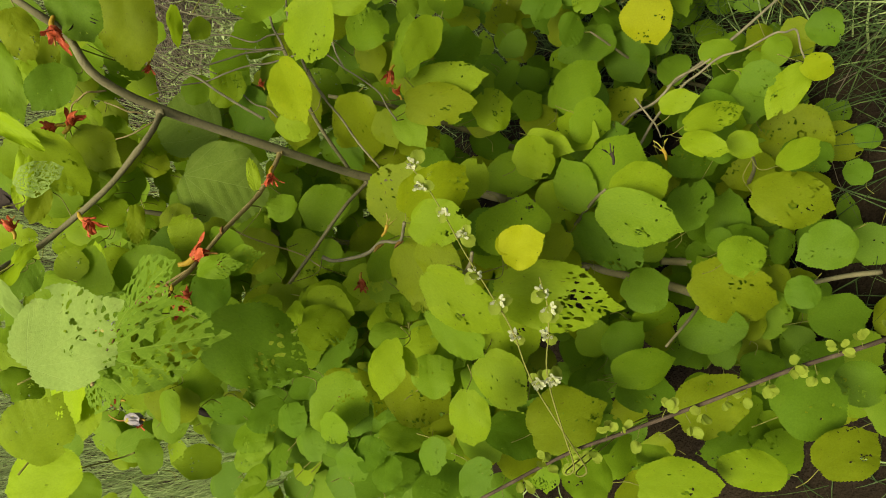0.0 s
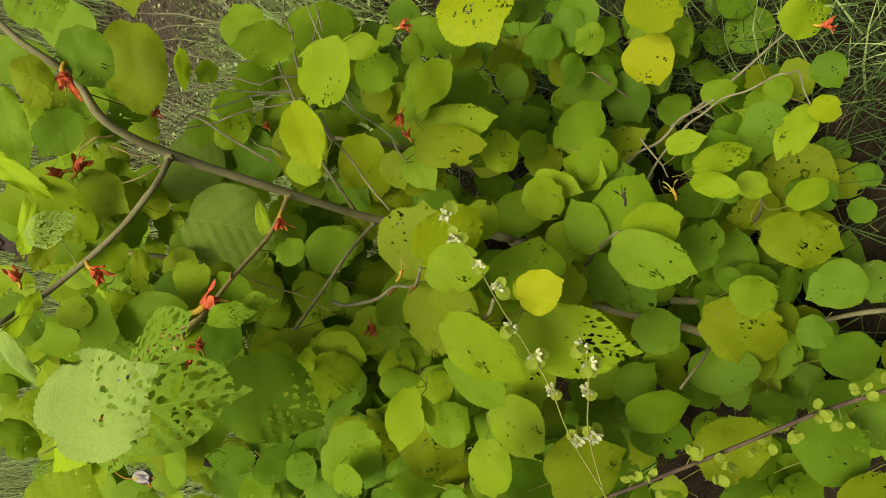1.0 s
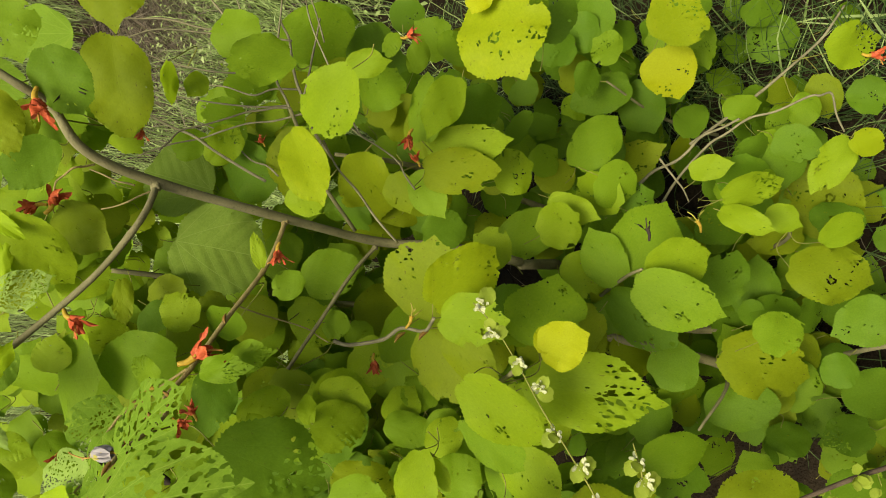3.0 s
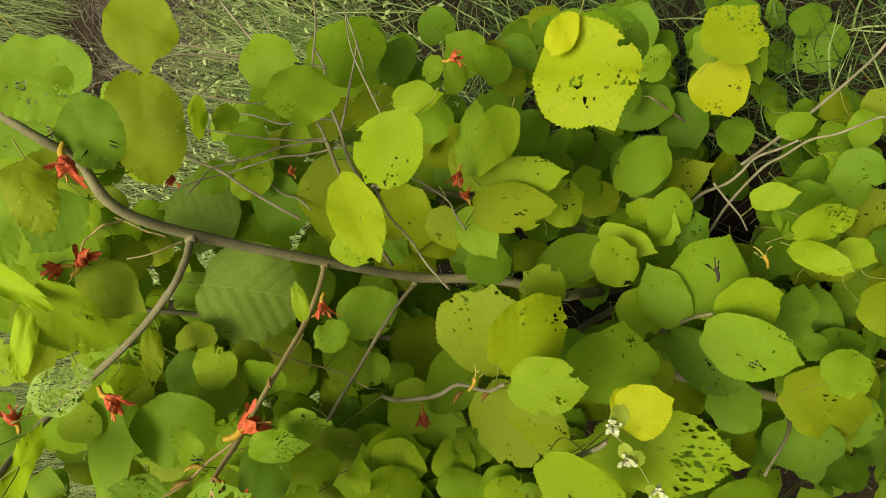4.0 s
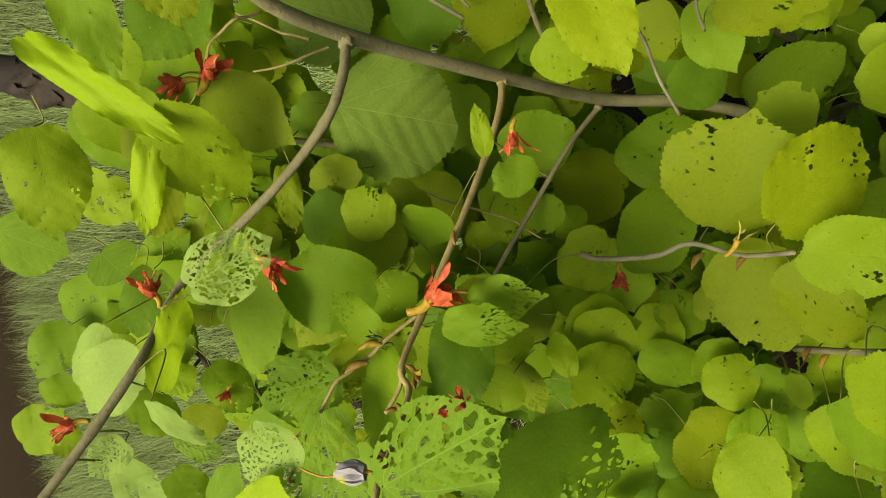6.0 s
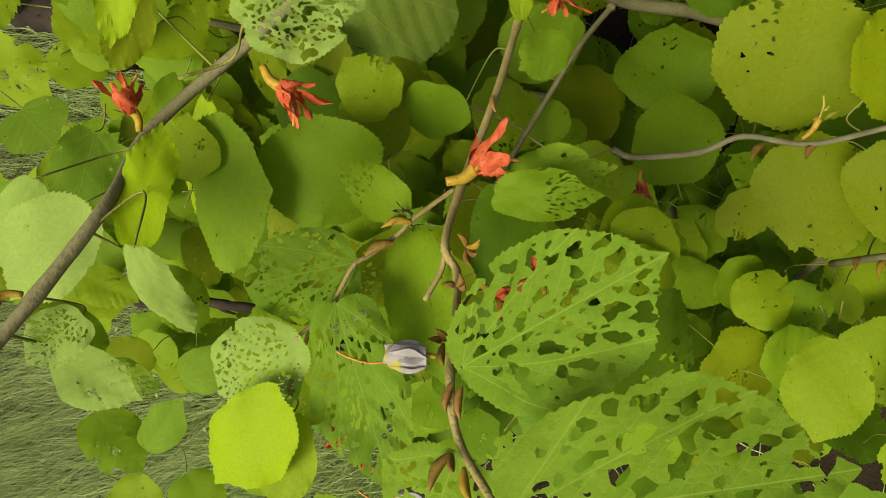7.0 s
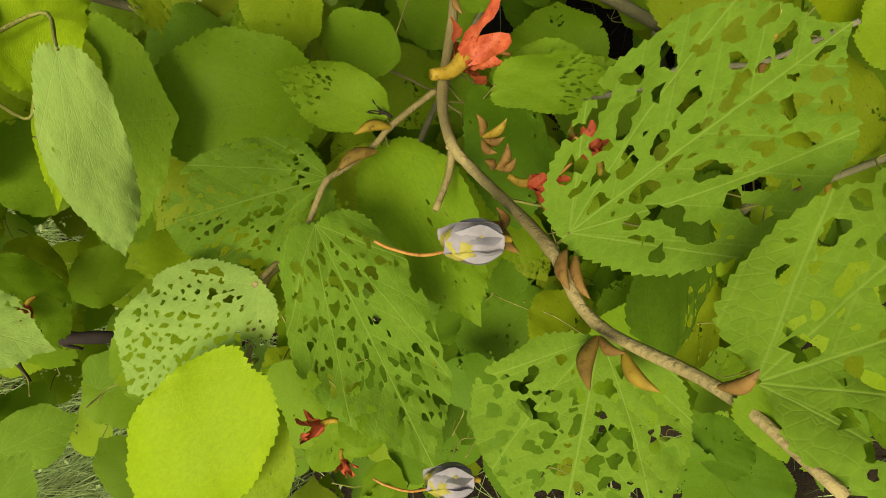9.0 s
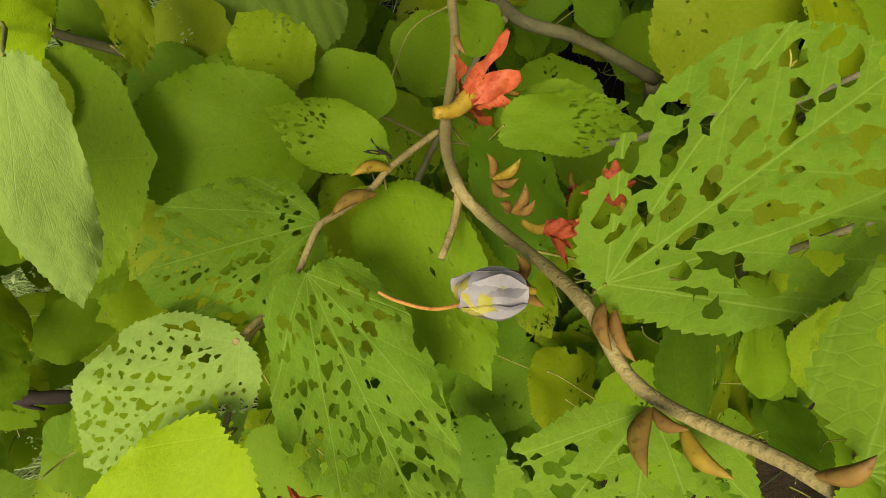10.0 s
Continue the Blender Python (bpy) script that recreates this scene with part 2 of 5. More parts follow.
branch("spray", 3.6, 1.7, [(0.159, 0.993, 1.009), (0.130, 0.972, 1.031), (0.084, 0.958, 1.063), (0.026, 0.919, 1.133), (-0.028, 0.896, 1.188), (-0.054, 0.870, 1.228), (-0.067, 0.856, 1.231), (-0.077, 0.826, 1.263), (-0.088, 0.793, 1.302), (-0.107, 0.772, 1.317), (-0.115, 0.732, 1.335), (-0.130, 0.703, 1.348)])
branch("side", 3.2, 2.8, [(0.127, 1.005, 0.827), (0.076, 1.015, 0.875), (-0.001, 1.023, 0.932), (-0.064, 1.025, 0.982), (-0.127, 1.017, 1.035)])
branch("twig", 1.8, 1.3, [(-0.028, 0.899, 1.190), (-0.049, 0.910, 1.219), (-0.065, 0.916, 1.238), (-0.076, 0.921, 1.258), (-0.097, 0.919, 1.275), (-0.110, 0.937, 1.263), (-0.123, 0.934, 1.294)])
branch("twig", 1.6, 1.2, [(-0.110, 0.937, 1.263), (-0.125, 0.940, 1.279), (-0.149, 0.936, 1.293), (-0.156, 0.930, 1.303)])
branch("stub", 2, 1.6, [(-0.054, 0.869, 1.227), (-0.070, 0.868, 1.232), (-0.086, 0.867, 1.246)])
branch("back", 5.5, 4.5, [(0.000, 1.051, 0.638), (0.019, 1.194, 0.835), (0.045, 1.268, 0.943), (0.066, 1.351, 1.061), (0.077, 1.384, 1.139)])
branch("grey", 3, 2, [(-0.012, 0.897, 0.988), (-0.018, 0.883, 0.973), (-0.008, 0.835, 0.951), (0.010, 0.803, 0.944), (0.011, 0.752, 0.948), (0.034, 0.692, 0.985)])
branch("bush", 2.5, 1.8, [(0.262, 1.035, 0.900), (0.340, 0.992, 0.982), (0.406, 1.006, 0.994), (0.460, 1.028, 1.000)])
branch("bush", 1.9, 1.3, [(0.340, 0.992, 0.982), (0.403, 0.976, 0.976), (0.460, 0.970, 0.967)])
branch("bush", 1.6, 1.1, [(0.429, 1.007, 0.993), (0.443, 1.089, 1.051), (0.459, 1.190, 1.130), (0.440, 1.252, 1.197)])
branch("bush", 1.6, 1.1, [(0.357, 1.005, 0.981), (0.360, 1.100, 1.009), (0.383, 1.192, 1.062)])
branch("bush", 1.6, 1.1, [(0.318, 0.991, 0.983), (0.307, 1.065, 1.033), (0.287, 1.133, 1.078), (0.252, 1.146, 1.168)])
branch("bush", 1.6, 1.1, [(0.234, 1.094, 0.966), (0.263, 1.136, 0.995), (0.334, 1.220, 1.066)])
branch("right", 3, 2, [(0.241, 0.785, 0.384), (0.279, 0.720, 0.370), (0.320, 0.674, 0.362), (0.342, 0.607, 0.362)])
branch("right", 2, 1.3, [(0.275, 0.706, 0.450), (0.236, 0.678, 0.445), (0.197, 0.653, 0.449)])
branch("right", 2.5, 1.5, [(0.195, 0.747, 0.378), (0.302, 0.661, 0.366), (0.340, 0.589, 0.365), (0.365, 0.503, 0.346), (0.370, 0.478, 0.319), (0.309, 0.465, 0.300)])
branch("right", 3, 2, [(0.312, 0.706, 0.342), (0.407, 0.617, 0.252), (0.502, 0.541, 0.176), (0.565, 0.510, 0.147)])
branch("low", 3, 2, [(0.043, 0.732, 0.587), (0.077, 0.650, 0.644), (0.089, 0.608, 0.672)])
branch("low", 3.5, 2, [(-0.101, 0.736, 0.849), (-0.050, 0.650, 0.930), (-0.020, 0.596, 0.958), (-0.004, 0.572, 0.976)])
branch("stem", 4, 3, [(-0.101, 0.747, 0.831), (-0.268, 0.861, 0.670), (-0.507, 0.870, 0.251)])
branch("stem", 9, 7, [(-0.134, 0.633, 0.225), (-0.082, 0.648, 0.350), (-0.051, 0.705, 0.459), (-0.029, 0.769, 0.532)])
branch("stem", 8, 7, [(-0.070, 0.623, 0.219), (-0.029, 0.648, 0.325), (-0.022, 0.686, 0.396)])
branch("low", 5, 4, [(-0.041, 0.408, 0.135), (-0.048, 0.448, 0.178), (-0.060, 0.488, 0.221)])
branch("bush", 1.7, 1.3, [(0.124, 0.840, 0.921), (0.190, 0.834, 0.993), (0.250, 0.827, 1.051)])
branch("bush", 1.4, 1.0, [(0.201, 0.844, 0.886), (0.237, 0.836, 0.925), (0.267, 0.845, 0.982), (0.289, 0.855, 1.025)])
branch("bush", 1.4, 1.0, [(0.267, 0.845, 0.982), (0.312, 0.864, 0.992), (0.415, 0.907, 1.017), (0.471, 0.912, 1.028)])
branch("twig", 1.4, 1, [(0.035, 1.095, 1.052), (0.009, 1.069, 0.996), (-0.012, 1.034, 0.944), (-0.032, 1.012, 0.922)])
branch("twig", 1.4, 1, [(0.195, 1.011, 1.216), (0.202, 1.047, 1.226), (0.219, 1.084, 1.249)])
branch("twig", 1.4, 1, [(0.189, 1.017, 1.194), (0.177, 1.057, 1.209), (0.168, 1.104, 1.229)])
branch("twig", 1.4, 1, [(0.214, 0.981, 1.271), (0.207, 0.976, 1.295), (0.191, 0.988, 1.310), (0.170, 1.004, 1.313)])
branch("bush", 2.0, 1.6, [(0.324, 0.995, 1.003), (0.341, 0.999, 1.009), (0.380, 1.009, 1.022), (0.411, 1.033, 1.037), (0.446, 1.053, 1.046), (0.459, 1.076, 1.059), (0.528, 1.126, 1.090)])
branch("bush", 1.6, 1.1, [(0.385, 1.013, 1.028), (0.427, 1.038, 1.044), (0.505, 1.070, 1.055)])
branch("bush", 1.7, 1.2, [(0.380, 1.013, 1.028), (0.396, 1.004, 1.018), (0.444, 1.009, 1.013), (0.519, 1.013, 1.008)])
branch("bush", 1.6, 1.0, [(0.446, 1.053, 1.046), (0.452, 1.109, 1.139), (0.447, 1.146, 1.209), (0.433, 1.159, 1.252), (0.398, 1.160, 1.294)])
branch("bush", 1.6, 1.0, [(0.383, 1.012, 1.026), (0.375, 1.043, 1.059), (0.389, 1.112, 1.137), (0.407, 1.140, 1.169)])
branch("bush", 1.6, 1.0, [(0.328, 0.995, 1.003), (0.331, 1.066, 1.066), (0.345, 1.128, 1.121)])
branch("bush", 1.6, 1.2, [(0.324, 0.995, 1.003), (0.319, 1.012, 1.036), (0.305, 1.038, 1.078), (0.283, 1.065, 1.136), (0.250, 1.057, 1.170)])
branch("bush", 2.3, 1.9, [(0.219, 1.051, 1.011), (0.252, 1.088, 1.055), (0.288, 1.123, 1.096), (0.330, 1.178, 1.160)])
branch("bush", 1.3, 0.9, [(0.414, 0.939, 0.979), (0.459, 0.946, 0.990), (0.501, 0.954, 1.002)])
branch("stem", 3.4, 2.8, [(0.147, 1.044, 0.849), (0.228, 1.037, 0.922), (0.324, 0.995, 1.003)])
# branches: end


def leaf_outline(rnd, teeth, drawn):
    """The margin of a round, toothed leaf with a notched foot and a short drawn-out tip."""
    lean, tip, notch = rnd.uniform(-0.07, 0.07), rnd.choice((0.04, 0.08, 0.10, 0.12)) + drawn, rnd.uniform(0.02, 0.07)
    broad, ph = rnd.uniform(-0.05, 0.07), rnd.uniform(0, 6)
    points = []
    for k in range(teeth):
        size = rnd.uniform(0.008, 0.023) * (1.0 if teeth < 70 else 0.75)
        for part_of, rise in ((0.0, 0.0), (0.45, 0.6), (0.8, 1.0)):
            a = 2 * math.pi * (k + part_of + rnd.uniform(-0.08, 0.08)) / teeth - math.pi
            top = math.cos(a) > 0
            tall = (0.54 - tip) if top else 0.46 + notch
            s, c = math.sin(a), math.cos(a)
            r = 1.0 / math.hypot(s / (0.5 * (1 + broad * c)), c / tall)
            r += tip * math.exp(-((abs(a) / (0.17 + 1.2 * drawn)) ** 1.2)) - notch * math.exp(-(((math.pi - abs(a)) / 0.24) ** 2))
            r *= 1 + 0.028 * math.sin(3 * a + ph) + 0.022 * math.sin(5 * a + 2.3 * ph) + 0.014 * math.sin(9 * a + ph * 4)
            r += size * rise * min(1.0, abs(a) / 0.25)
            points.append((r * s * (1 + lean * (1 if s > 0 else -1)), 0.46 + r * c))
    return points


def vein_distance(x, y):
    """How far a place on the blade lies from its midrib and main veins."""
    ax = abs(x)
    return min(ax, abs(ax - y * (0.62 - 0.18 * y)) * 0.85, abs(ax - 1.55 * y) * 0.55)


def bite(rnd, cx, cy, r, keep=0.0):
    """An irregular hole with blunt corners, drawn out along the side veins, held back by the main veins."""
    n = 7 if r < 0.016 else 10 if r < 0.03 else 15
    slant = math.copysign(0.85, cx) + rnd.uniform(-0.5, 0.5) if keep else rnd.uniform(0, 3.1)
    long = rnd.uniform(0.95, 1.6)
    c, s = math.sin(slant), math.cos(slant)
    wob, points = rnd.uniform(0, 6), []
    for k in range(n):
        a = 2 * math.pi * k / n
        q = r * (1 + 0.26 * math.sin(2 * a + wob) + 0.20 * math.sin(3 * a + 2.3 * wob) + rnd.uniform(-0.24, 0.24))
        dx, dy = q * math.cos(a) * long, q * math.sin(a)
        for _ in range(7):
            px, py = cx + dx * c - dy * s, cy + dx * s + dy * c
            if keep == 0 or (px * cx > 0 and vein_distance(px, py) > keep and math.hypot(px, py) > 0.07):
                break
            dx, dy = dx * 0.75, dy * 0.75
        points.append((px, py))
    return points


def bites(kind, rnd):
    """Holes as insects leave them: few, pinholes, holes towards the tip, a skeleton, a coarse skeleton, fine lace."""
    holes, spots = [], []

    def cluster(count, spread, lo, hi):
        cx, cy = rnd.uniform(-0.36, 0.36), rnd.uniform(0.45, 0.85)
        for _ in range(count):
            holes.append(bite(rnd, cx + rnd.gauss(0, spread), cy + rnd.gauss(0, spread), rnd.uniform(lo, hi)))

    def margin(lo, hi, count):
        for _ in range(count):
            a = rnd.uniform(-2.2, 2.2)
            holes.append(bite(rnd, 0.49 * math.sin(a), 0.46 + 0.48 * math.cos(a), rnd.uniform(lo, hi)))

    def spread(tries, lo, hi, gap, keep, bare=0.0, low=0.1):
        cx, cy = rnd.uniform(-0.3, 0.3), rnd.uniform(0.1, 0.6)
        for _ in range(tries):
            x, y = rnd.uniform(-0.46, 0.46), rnd.uniform(low, 0.97)
            r = lo + (hi - lo) * rnd.random() ** 1.6
            if math.hypot(x / 0.96, y - 0.46) > 0.475 - 1.35 * r or math.hypot(x - cx, y - cy) < bare:
                continue
            if vein_distance(x, y) < keep + 0.08 * r or any(math.hypot(x - u, y - v) < (r + q) * 1.15 + gap for u, v, q in spots):
                continue
            spots.append((x, y, r))
            holes.append(bite(rnd, x, y, r, keep))

    if kind == 0:
        for _ in range(rnd.randint(1, 5)):
            holes.append(bite(rnd, rnd.uniform(-0.4, 0.4), rnd.uniform(0.2, 0.9), rnd.uniform(0.007, 0.015)))
        margin(0.02, 0.045, rnd.randint(0, 2))
    if kind == 1:
        for _ in range(rnd.randint(1, 3)):
            cluster(rnd.randint(4, 9), 0.06, 0.008, 0.021)
        for _ in range(rnd.randint(4, 9)):
            holes.append(bite(rnd, rnd.uniform(-0.42, 0.42), rnd.uniform(0.3, 0.95), rnd.uniform(0.008, 0.019)))
        margin(0.025, 0.075, rnd.randint(1, 3))
    if kind == 2:
        spread(120, 0.010, 0.034, 0.010, 0.007, 0.0, 0.5)
        cluster(7, 0.07, 0.008, 0.02)
        margin(0.025, 0.06, 2)
    if kind == 3:
        spread(700, 0.011, 0.036, 0.007, 0.007, 0.16)
        cluster(8, 0.08, 0.006, 0.013)
        margin(0.025, 0.06, 3)
    if kind == 4:
        spread(300, 0.028, 0.047, 0.010, 0.009, 0.0)
        spread(500, 0.009, 0.026, 0.013, 0.009, 0.12)
        cluster(8, 0.09, 0.006, 0.012)
        margin(0.02, 0.06, 3)
    if kind == 5:
        spread(2500, 0.012, 0.042, 0.001, 0.005, 0.0, 0.05)
        margin(0.03, 0.07, 4)
    return holes


def within(x, y, ring):
    """Which of the places lie inside a closed ring."""
    odd = np.zeros(len(x), dtype=bool)
    for (x0, y0), (x1, y1) in zip(ring, ring[1:] + ring[:1]):
        if y0 != y1:
            odd ^= ((y0 > y) != (y1 > y)) & (x < (x1 - x0) * (y - y0) / (y1 - y0) + x0)
    return odd


def leaf_mesh(kind, teeth, pitch, seed):
    """A leaf one unit long and one wide, foot at the origin, tip along y, face to z."""
    rnd = random.Random(seed)
    ring = leaf_outline(rnd, teeth, 0.09 if kind == 2 else 0.0)
    holes = bites(kind, rnd)
    points, edges = [], []
    for loop in [ring] + holes:
        k, n = len(points), len(loop)
        points += [Vector(p) for p in loop]
        edges += [(k + i, k + (i + 1) % n) for i in range(n)]
    rows = int(1.1 / pitch)
    for j in range(rows):
        for i in range(-rows // 2, rows // 2 + 1):
            x, y = (i + 0.5 * (j % 2)) * pitch, -0.05 + j * pitch
            if math.hypot(x, y - 0.46) < 0.47:
                points.append(Vector((x + rnd.uniform(-0.1, 0.1) * pitch, y)))
    flat, _, tris, _, _, _ = delaunay_2d_cdt(points, edges, [], 0, 1e-5)
    p = np.array([tuple(v) for v in flat])
    tris = np.array([t for t in tris if len(t) == 3])
    mid = p[tris].mean(axis=1)
    kept = within(mid[:, 0], mid[:, 1], ring)
    for hole in holes:
        kept &= ~within(mid[:, 0], mid[:, 1], hole)
    tris = tris[kept]
    used = np.unique(tris)
    place = np.zeros(len(p), dtype=int)
    place[used] = np.arange(len(used))
    px, py = p[used, 0], p[used, 1]
    fold, droop, wave, ph = rnd.uniform(0.04, 0.22), rnd.uniform(0.05, 0.26), rnd.uniform(0.014, 0.034), rnd.uniform(0, 6)
    ax = np.abs(px)
    z = fold * ax**1.3 - droop * (py - 0.15) ** 2 - 0.25 * px**2 * (0.5 + rnd.random()) + wave * np.sin(7 * py + 5 * px + ph) * (ax + 0.2) * 2
    z += wave * np.sin(11 * py - 9 * px + 2 * ph) * ax + 0.5 * wave * np.sin(23 * py + 13 * px + ph) * ax
    z -= 0.006 * np.cos(2 * np.pi * (py - 0.75 * ax) / 0.155) * np.minimum(1, ax / 0.06)
    return mesh_object("leaf", np.stack([px, py, z], 1).tolist(), place[tris].tolist(), LEAF["g"], True, np.stack([px, py], 1))


SHAPES = {k: [leaf_mesh(k, 60 if k < 3 else 78, 0.07 if k < 3 else 0.06, seed) for seed in seeds] for k, seeds in enumerate((range(14), range(100, 116), range(200, 209), (342, 349, 319, 307, 328, 309, 310), (417, 451, 413, 408, 424), (508, 531, 546, 503)))}
COARSE = [leaf_mesh(j % 2, 38, 0.12, 900 + j) for j in range(14)]
PLACED = []


def set_material(ob, material):
    ob.material_slots[0].link = "OBJECT"
    ob.material_slots[0].material = material


def leaf(style, foot, tip, width, normal, inner=False):
    foot, tip = Vector(foot), Vector(tip)
    along = tip - foot
    length = along.length
    y = along.normalized()
    z = Vector(normal)
    z = (z - y * z.dot(y)).normalized()
    x = y.cross(z)
    kind = int(style[1])
    me = COARSE[len(PLACED) % len(COARSE)] if inner and kind < 2 else SHAPES[kind][len(PLACED) % len(SHAPES[kind])]
    stem, node, best = None, None, 9.0
    for ob, line in STEMS:
        for p in line:
            far = (p - foot).length
            if far < best:
                stem, node, best = ob, p, far
    ob = new("leaf", me)
    ob.parent = stem
    base = stem.parent.location + stem.location
    ob.matrix_basis = Matrix.Translation(foot - base) @ Matrix((x, y, z)).transposed().to_4x4() @ Matrix.Diagonal((width, length, length, 1))
    set_material(ob, LEAF[style[0]])
    if kind > 2:
        tagged(ob, "green leaf eaten by insects to a net of veins")
    elif style[0] in "Zw":
        tagged(ob, "bright yellow leaf" if style[0] == "Z" else "pale whitish-green downy leaf")
    PLACED.append((foot, tip, width, z))
    if inner or best > 0.08:
        node, best = foot - z * 0.025 - y * 0.03, 0.03
    if best > 0.004:
        mid = foot * 0.6 + node * 0.4 - z * (0.1 + 0.35 * best) * min(1.0, best * 6) + Vector((0, 0, -0.1 * best))
        thick = 0.0005 + min(0.0004, best * 0.004)
        verts, faces, _ = tube([node, mid, foot], thick * 1.3, thick * 0.8, 5, 5)
        part("petiole", mesh_object("petiole", verts, faces, PETIOLE), stem)
    return ob


# leaves: start
# d or y often replaces g to put shade or light into the colour
leaf("p0", (0.402, 1.105, 1.266), (0.401, 1.176, 1.334), 0.070, (-0.22, -0.68, 0.70))
leaf("p0", (0.309, 1.059, 1.421), (0.297, 1.004, 1.338), 0.061, (-0.32, -0.77, 0.56))
leaf("g0", (0.281, 1.083, 1.388), (0.164, 1.072, 1.361), 0.050, (-0.04, -0.85, 0.53))
leaf("y0", (0.303, 1.178, 1.333), (0.234, 1.140, 1.321), 0.039, (0.31, -0.76, 0.57))
leaf("o1", (0.300, 1.081, 1.324), (0.245, 1.091, 1.320), 0.033, (-0.20, -0.91, 0.37))
leaf("q0", (0.217, 1.224, 1.023), (0.250, 1.293, 1.116), 0.128, (0.07, -0.81, 0.58))
leaf("q0", (0.127, 1.161, 1.107), (0.102, 1.080, 0.992), 0.148, (0.12, -0.82, 0.56))
leaf("d0", (0.240, 1.120, 0.957), (0.250, 1.202, 1.022), 0.104, (-0.33, -0.56, 0.76))
leaf("y0", (0.360, 0.863, 0.993), (0.364, 0.811, 0.960), 0.038, (-0.34, -0.53, 0.78))
leaf("y1", (0.192, 0.893, 1.061), (0.161, 0.863, 1.029), 0.045, (-0.13, -0.66, 0.74))
leaf("o1", (0.234, 0.931, 0.854), (0.169, 0.920, 0.836), 0.056, (-0.18, -0.37, 0.91))
leaf("g1", (0.275, 0.856, 0.863), (0.377, 0.849, 0.861), 0.055, (-0.01, -0.41, 0.91))
leaf("o1", (0.259, 0.885, 0.832), (0.335, 0.893, 0.857), 0.047, (-0.27, -0.34, 0.90))
leaf("d0", (0.140, 0.948, 0.778), (0.157, 0.906, 0.715), 0.067, (0.10, -0.82, 0.57))
leaf("d0", (0.257, 0.889, 0.384), (0.378, 0.868, 0.399), 0.108, (-0.20, -0.61, 0.77))
leaf("g1", (0.543, 0.707, 0.292), (0.459, 0.694, 0.301), 0.047, (0.13, -0.18, 0.98))
leaf("d0", (0.452, 0.847, 0.312), (0.417, 0.948, 0.379), 0.088, (0.17, -0.51, 0.85))
leaf("d0", (0.461, 0.871, 0.281), (0.359, 0.829, 0.254), 0.093, (-0.05, -0.44, 0.90))
leaf("d1", (0.182, 0.744, 0.507), (0.215, 0.698, 0.479), 0.068, (-0.23, -0.62, 0.75))
leaf("g1", (0.075, 0.940, 1.013), (0.049, 0.960, 1.050), 0.042, (0.13, -0.83, 0.54))
leaf("y1", (0.089, 0.947, 1.072), (0.137, 0.949, 1.084), 0.020, (-0.12, -0.79, 0.61))
leaf("g1", (-0.114, 0.835, 0.864), (-0.070, 0.872, 0.879), 0.054, (0.42, -0.72, 0.55))
leaf("y0", (-0.087, 0.870, 1.036), (-0.074, 0.830, 0.964), 0.072, (0.28, -0.82, 0.50))
leaf("y1", (-0.110, 0.870, 1.023), (-0.062, 0.882, 1.033), 0.030, (0.03, -0.73, 0.68))
leaf("y1", (-0.079, 0.938, 1.006), (-0.069, 0.898, 0.963), 0.039, (0.25, -0.68, 0.69))
leaf("g1", (-0.053, 0.805, 0.815), (-0.016, 0.841, 0.857), 0.044, (0.22, -0.84, 0.50))
leaf("y1", (-0.028, 0.629, 0.998), (-0.107, 0.570, 0.927), 0.064, (-0.21, -0.63, 0.75))
leaf("g0", (-0.077, 0.647, 0.976), (-0.139, 0.601, 0.928), 0.048, (-0.18, -0.59, 0.79))
leaf("g1", (-0.128, 0.763, 0.877), (-0.176, 0.728, 0.848), 0.060, (0.02, -0.64, 0.77))
leaf("g1", (-0.126, 0.823, 0.880), (-0.155, 0.782, 0.848), 0.056, (0.25, -0.71, 0.66))
leaf("d0", (0.019, 0.789, 0.790), (0.042, 0.736, 0.744), 0.077, (-0.13, -0.69, 0.71))
leaf("d0", (-0.088, 0.678, 0.520), (-0.051, 0.616, 0.484), 0.081, (0.23, -0.40, 0.89))
leaf("g1", (-0.005, 1.038, 0.914), (-0.012, 1.003, 0.886), 0.049, (0.06, -0.64, 0.76))
leaf("o0", (0.022, 1.179, 0.999), (-0.030, 1.136, 0.948), 0.087, (-0.04, -0.76, 0.65))
leaf("g0", (0.271, 1.213, 1.088), (0.302, 1.177, 1.054), 0.049, (-0.33, -0.78, 0.53))
leaf("g1", (-0.012, 1.045, 0.858), (-0.047, 1.025, 0.830), 0.053, (-0.16, -0.70, 0.70))
leaf("g1", (0.120, 1.376, 1.049), (0.046, 1.315, 1.000), 0.087, (0.06, -0.68, 0.73))
leaf("g1", (0.452, 1.480, 0.869), (0.390, 1.549, 0.918), 0.067, (-0.23, -0.70, 0.68))
leaf("p0", (0.556, 1.496, 0.740), (0.588, 1.603, 0.810), 0.084, (-0.05, -0.54, 0.84))
leaf("g0", (0.474, 1.215, 0.863), (0.511, 1.141, 0.779), 0.121, (-0.29, -0.78, 0.56))
leaf("g1", (0.456, 0.937, 0.853), (0.416, 0.937, 0.865), 0.032, (0.24, -0.53, 0.81))
leaf("g1", (0.471, 1.020, 0.664), (0.527, 0.999, 0.616), 0.075, (0.13, -0.85, 0.52))
leaf("d0", (0.653, 0.740, 0.038), (0.642, 0.772, 0.066), 0.059, (-0.12, -0.67, 0.73))
leaf("d0", (0.577, 0.682, 0.168), (0.621, 0.632, 0.101), 0.060, (0.14, -0.75, 0.65))
leaf("d1", (0.571, 0.619, 0.073), (0.524, 0.696, 0.129), 0.092, (-0.11, -0.63, 0.77))
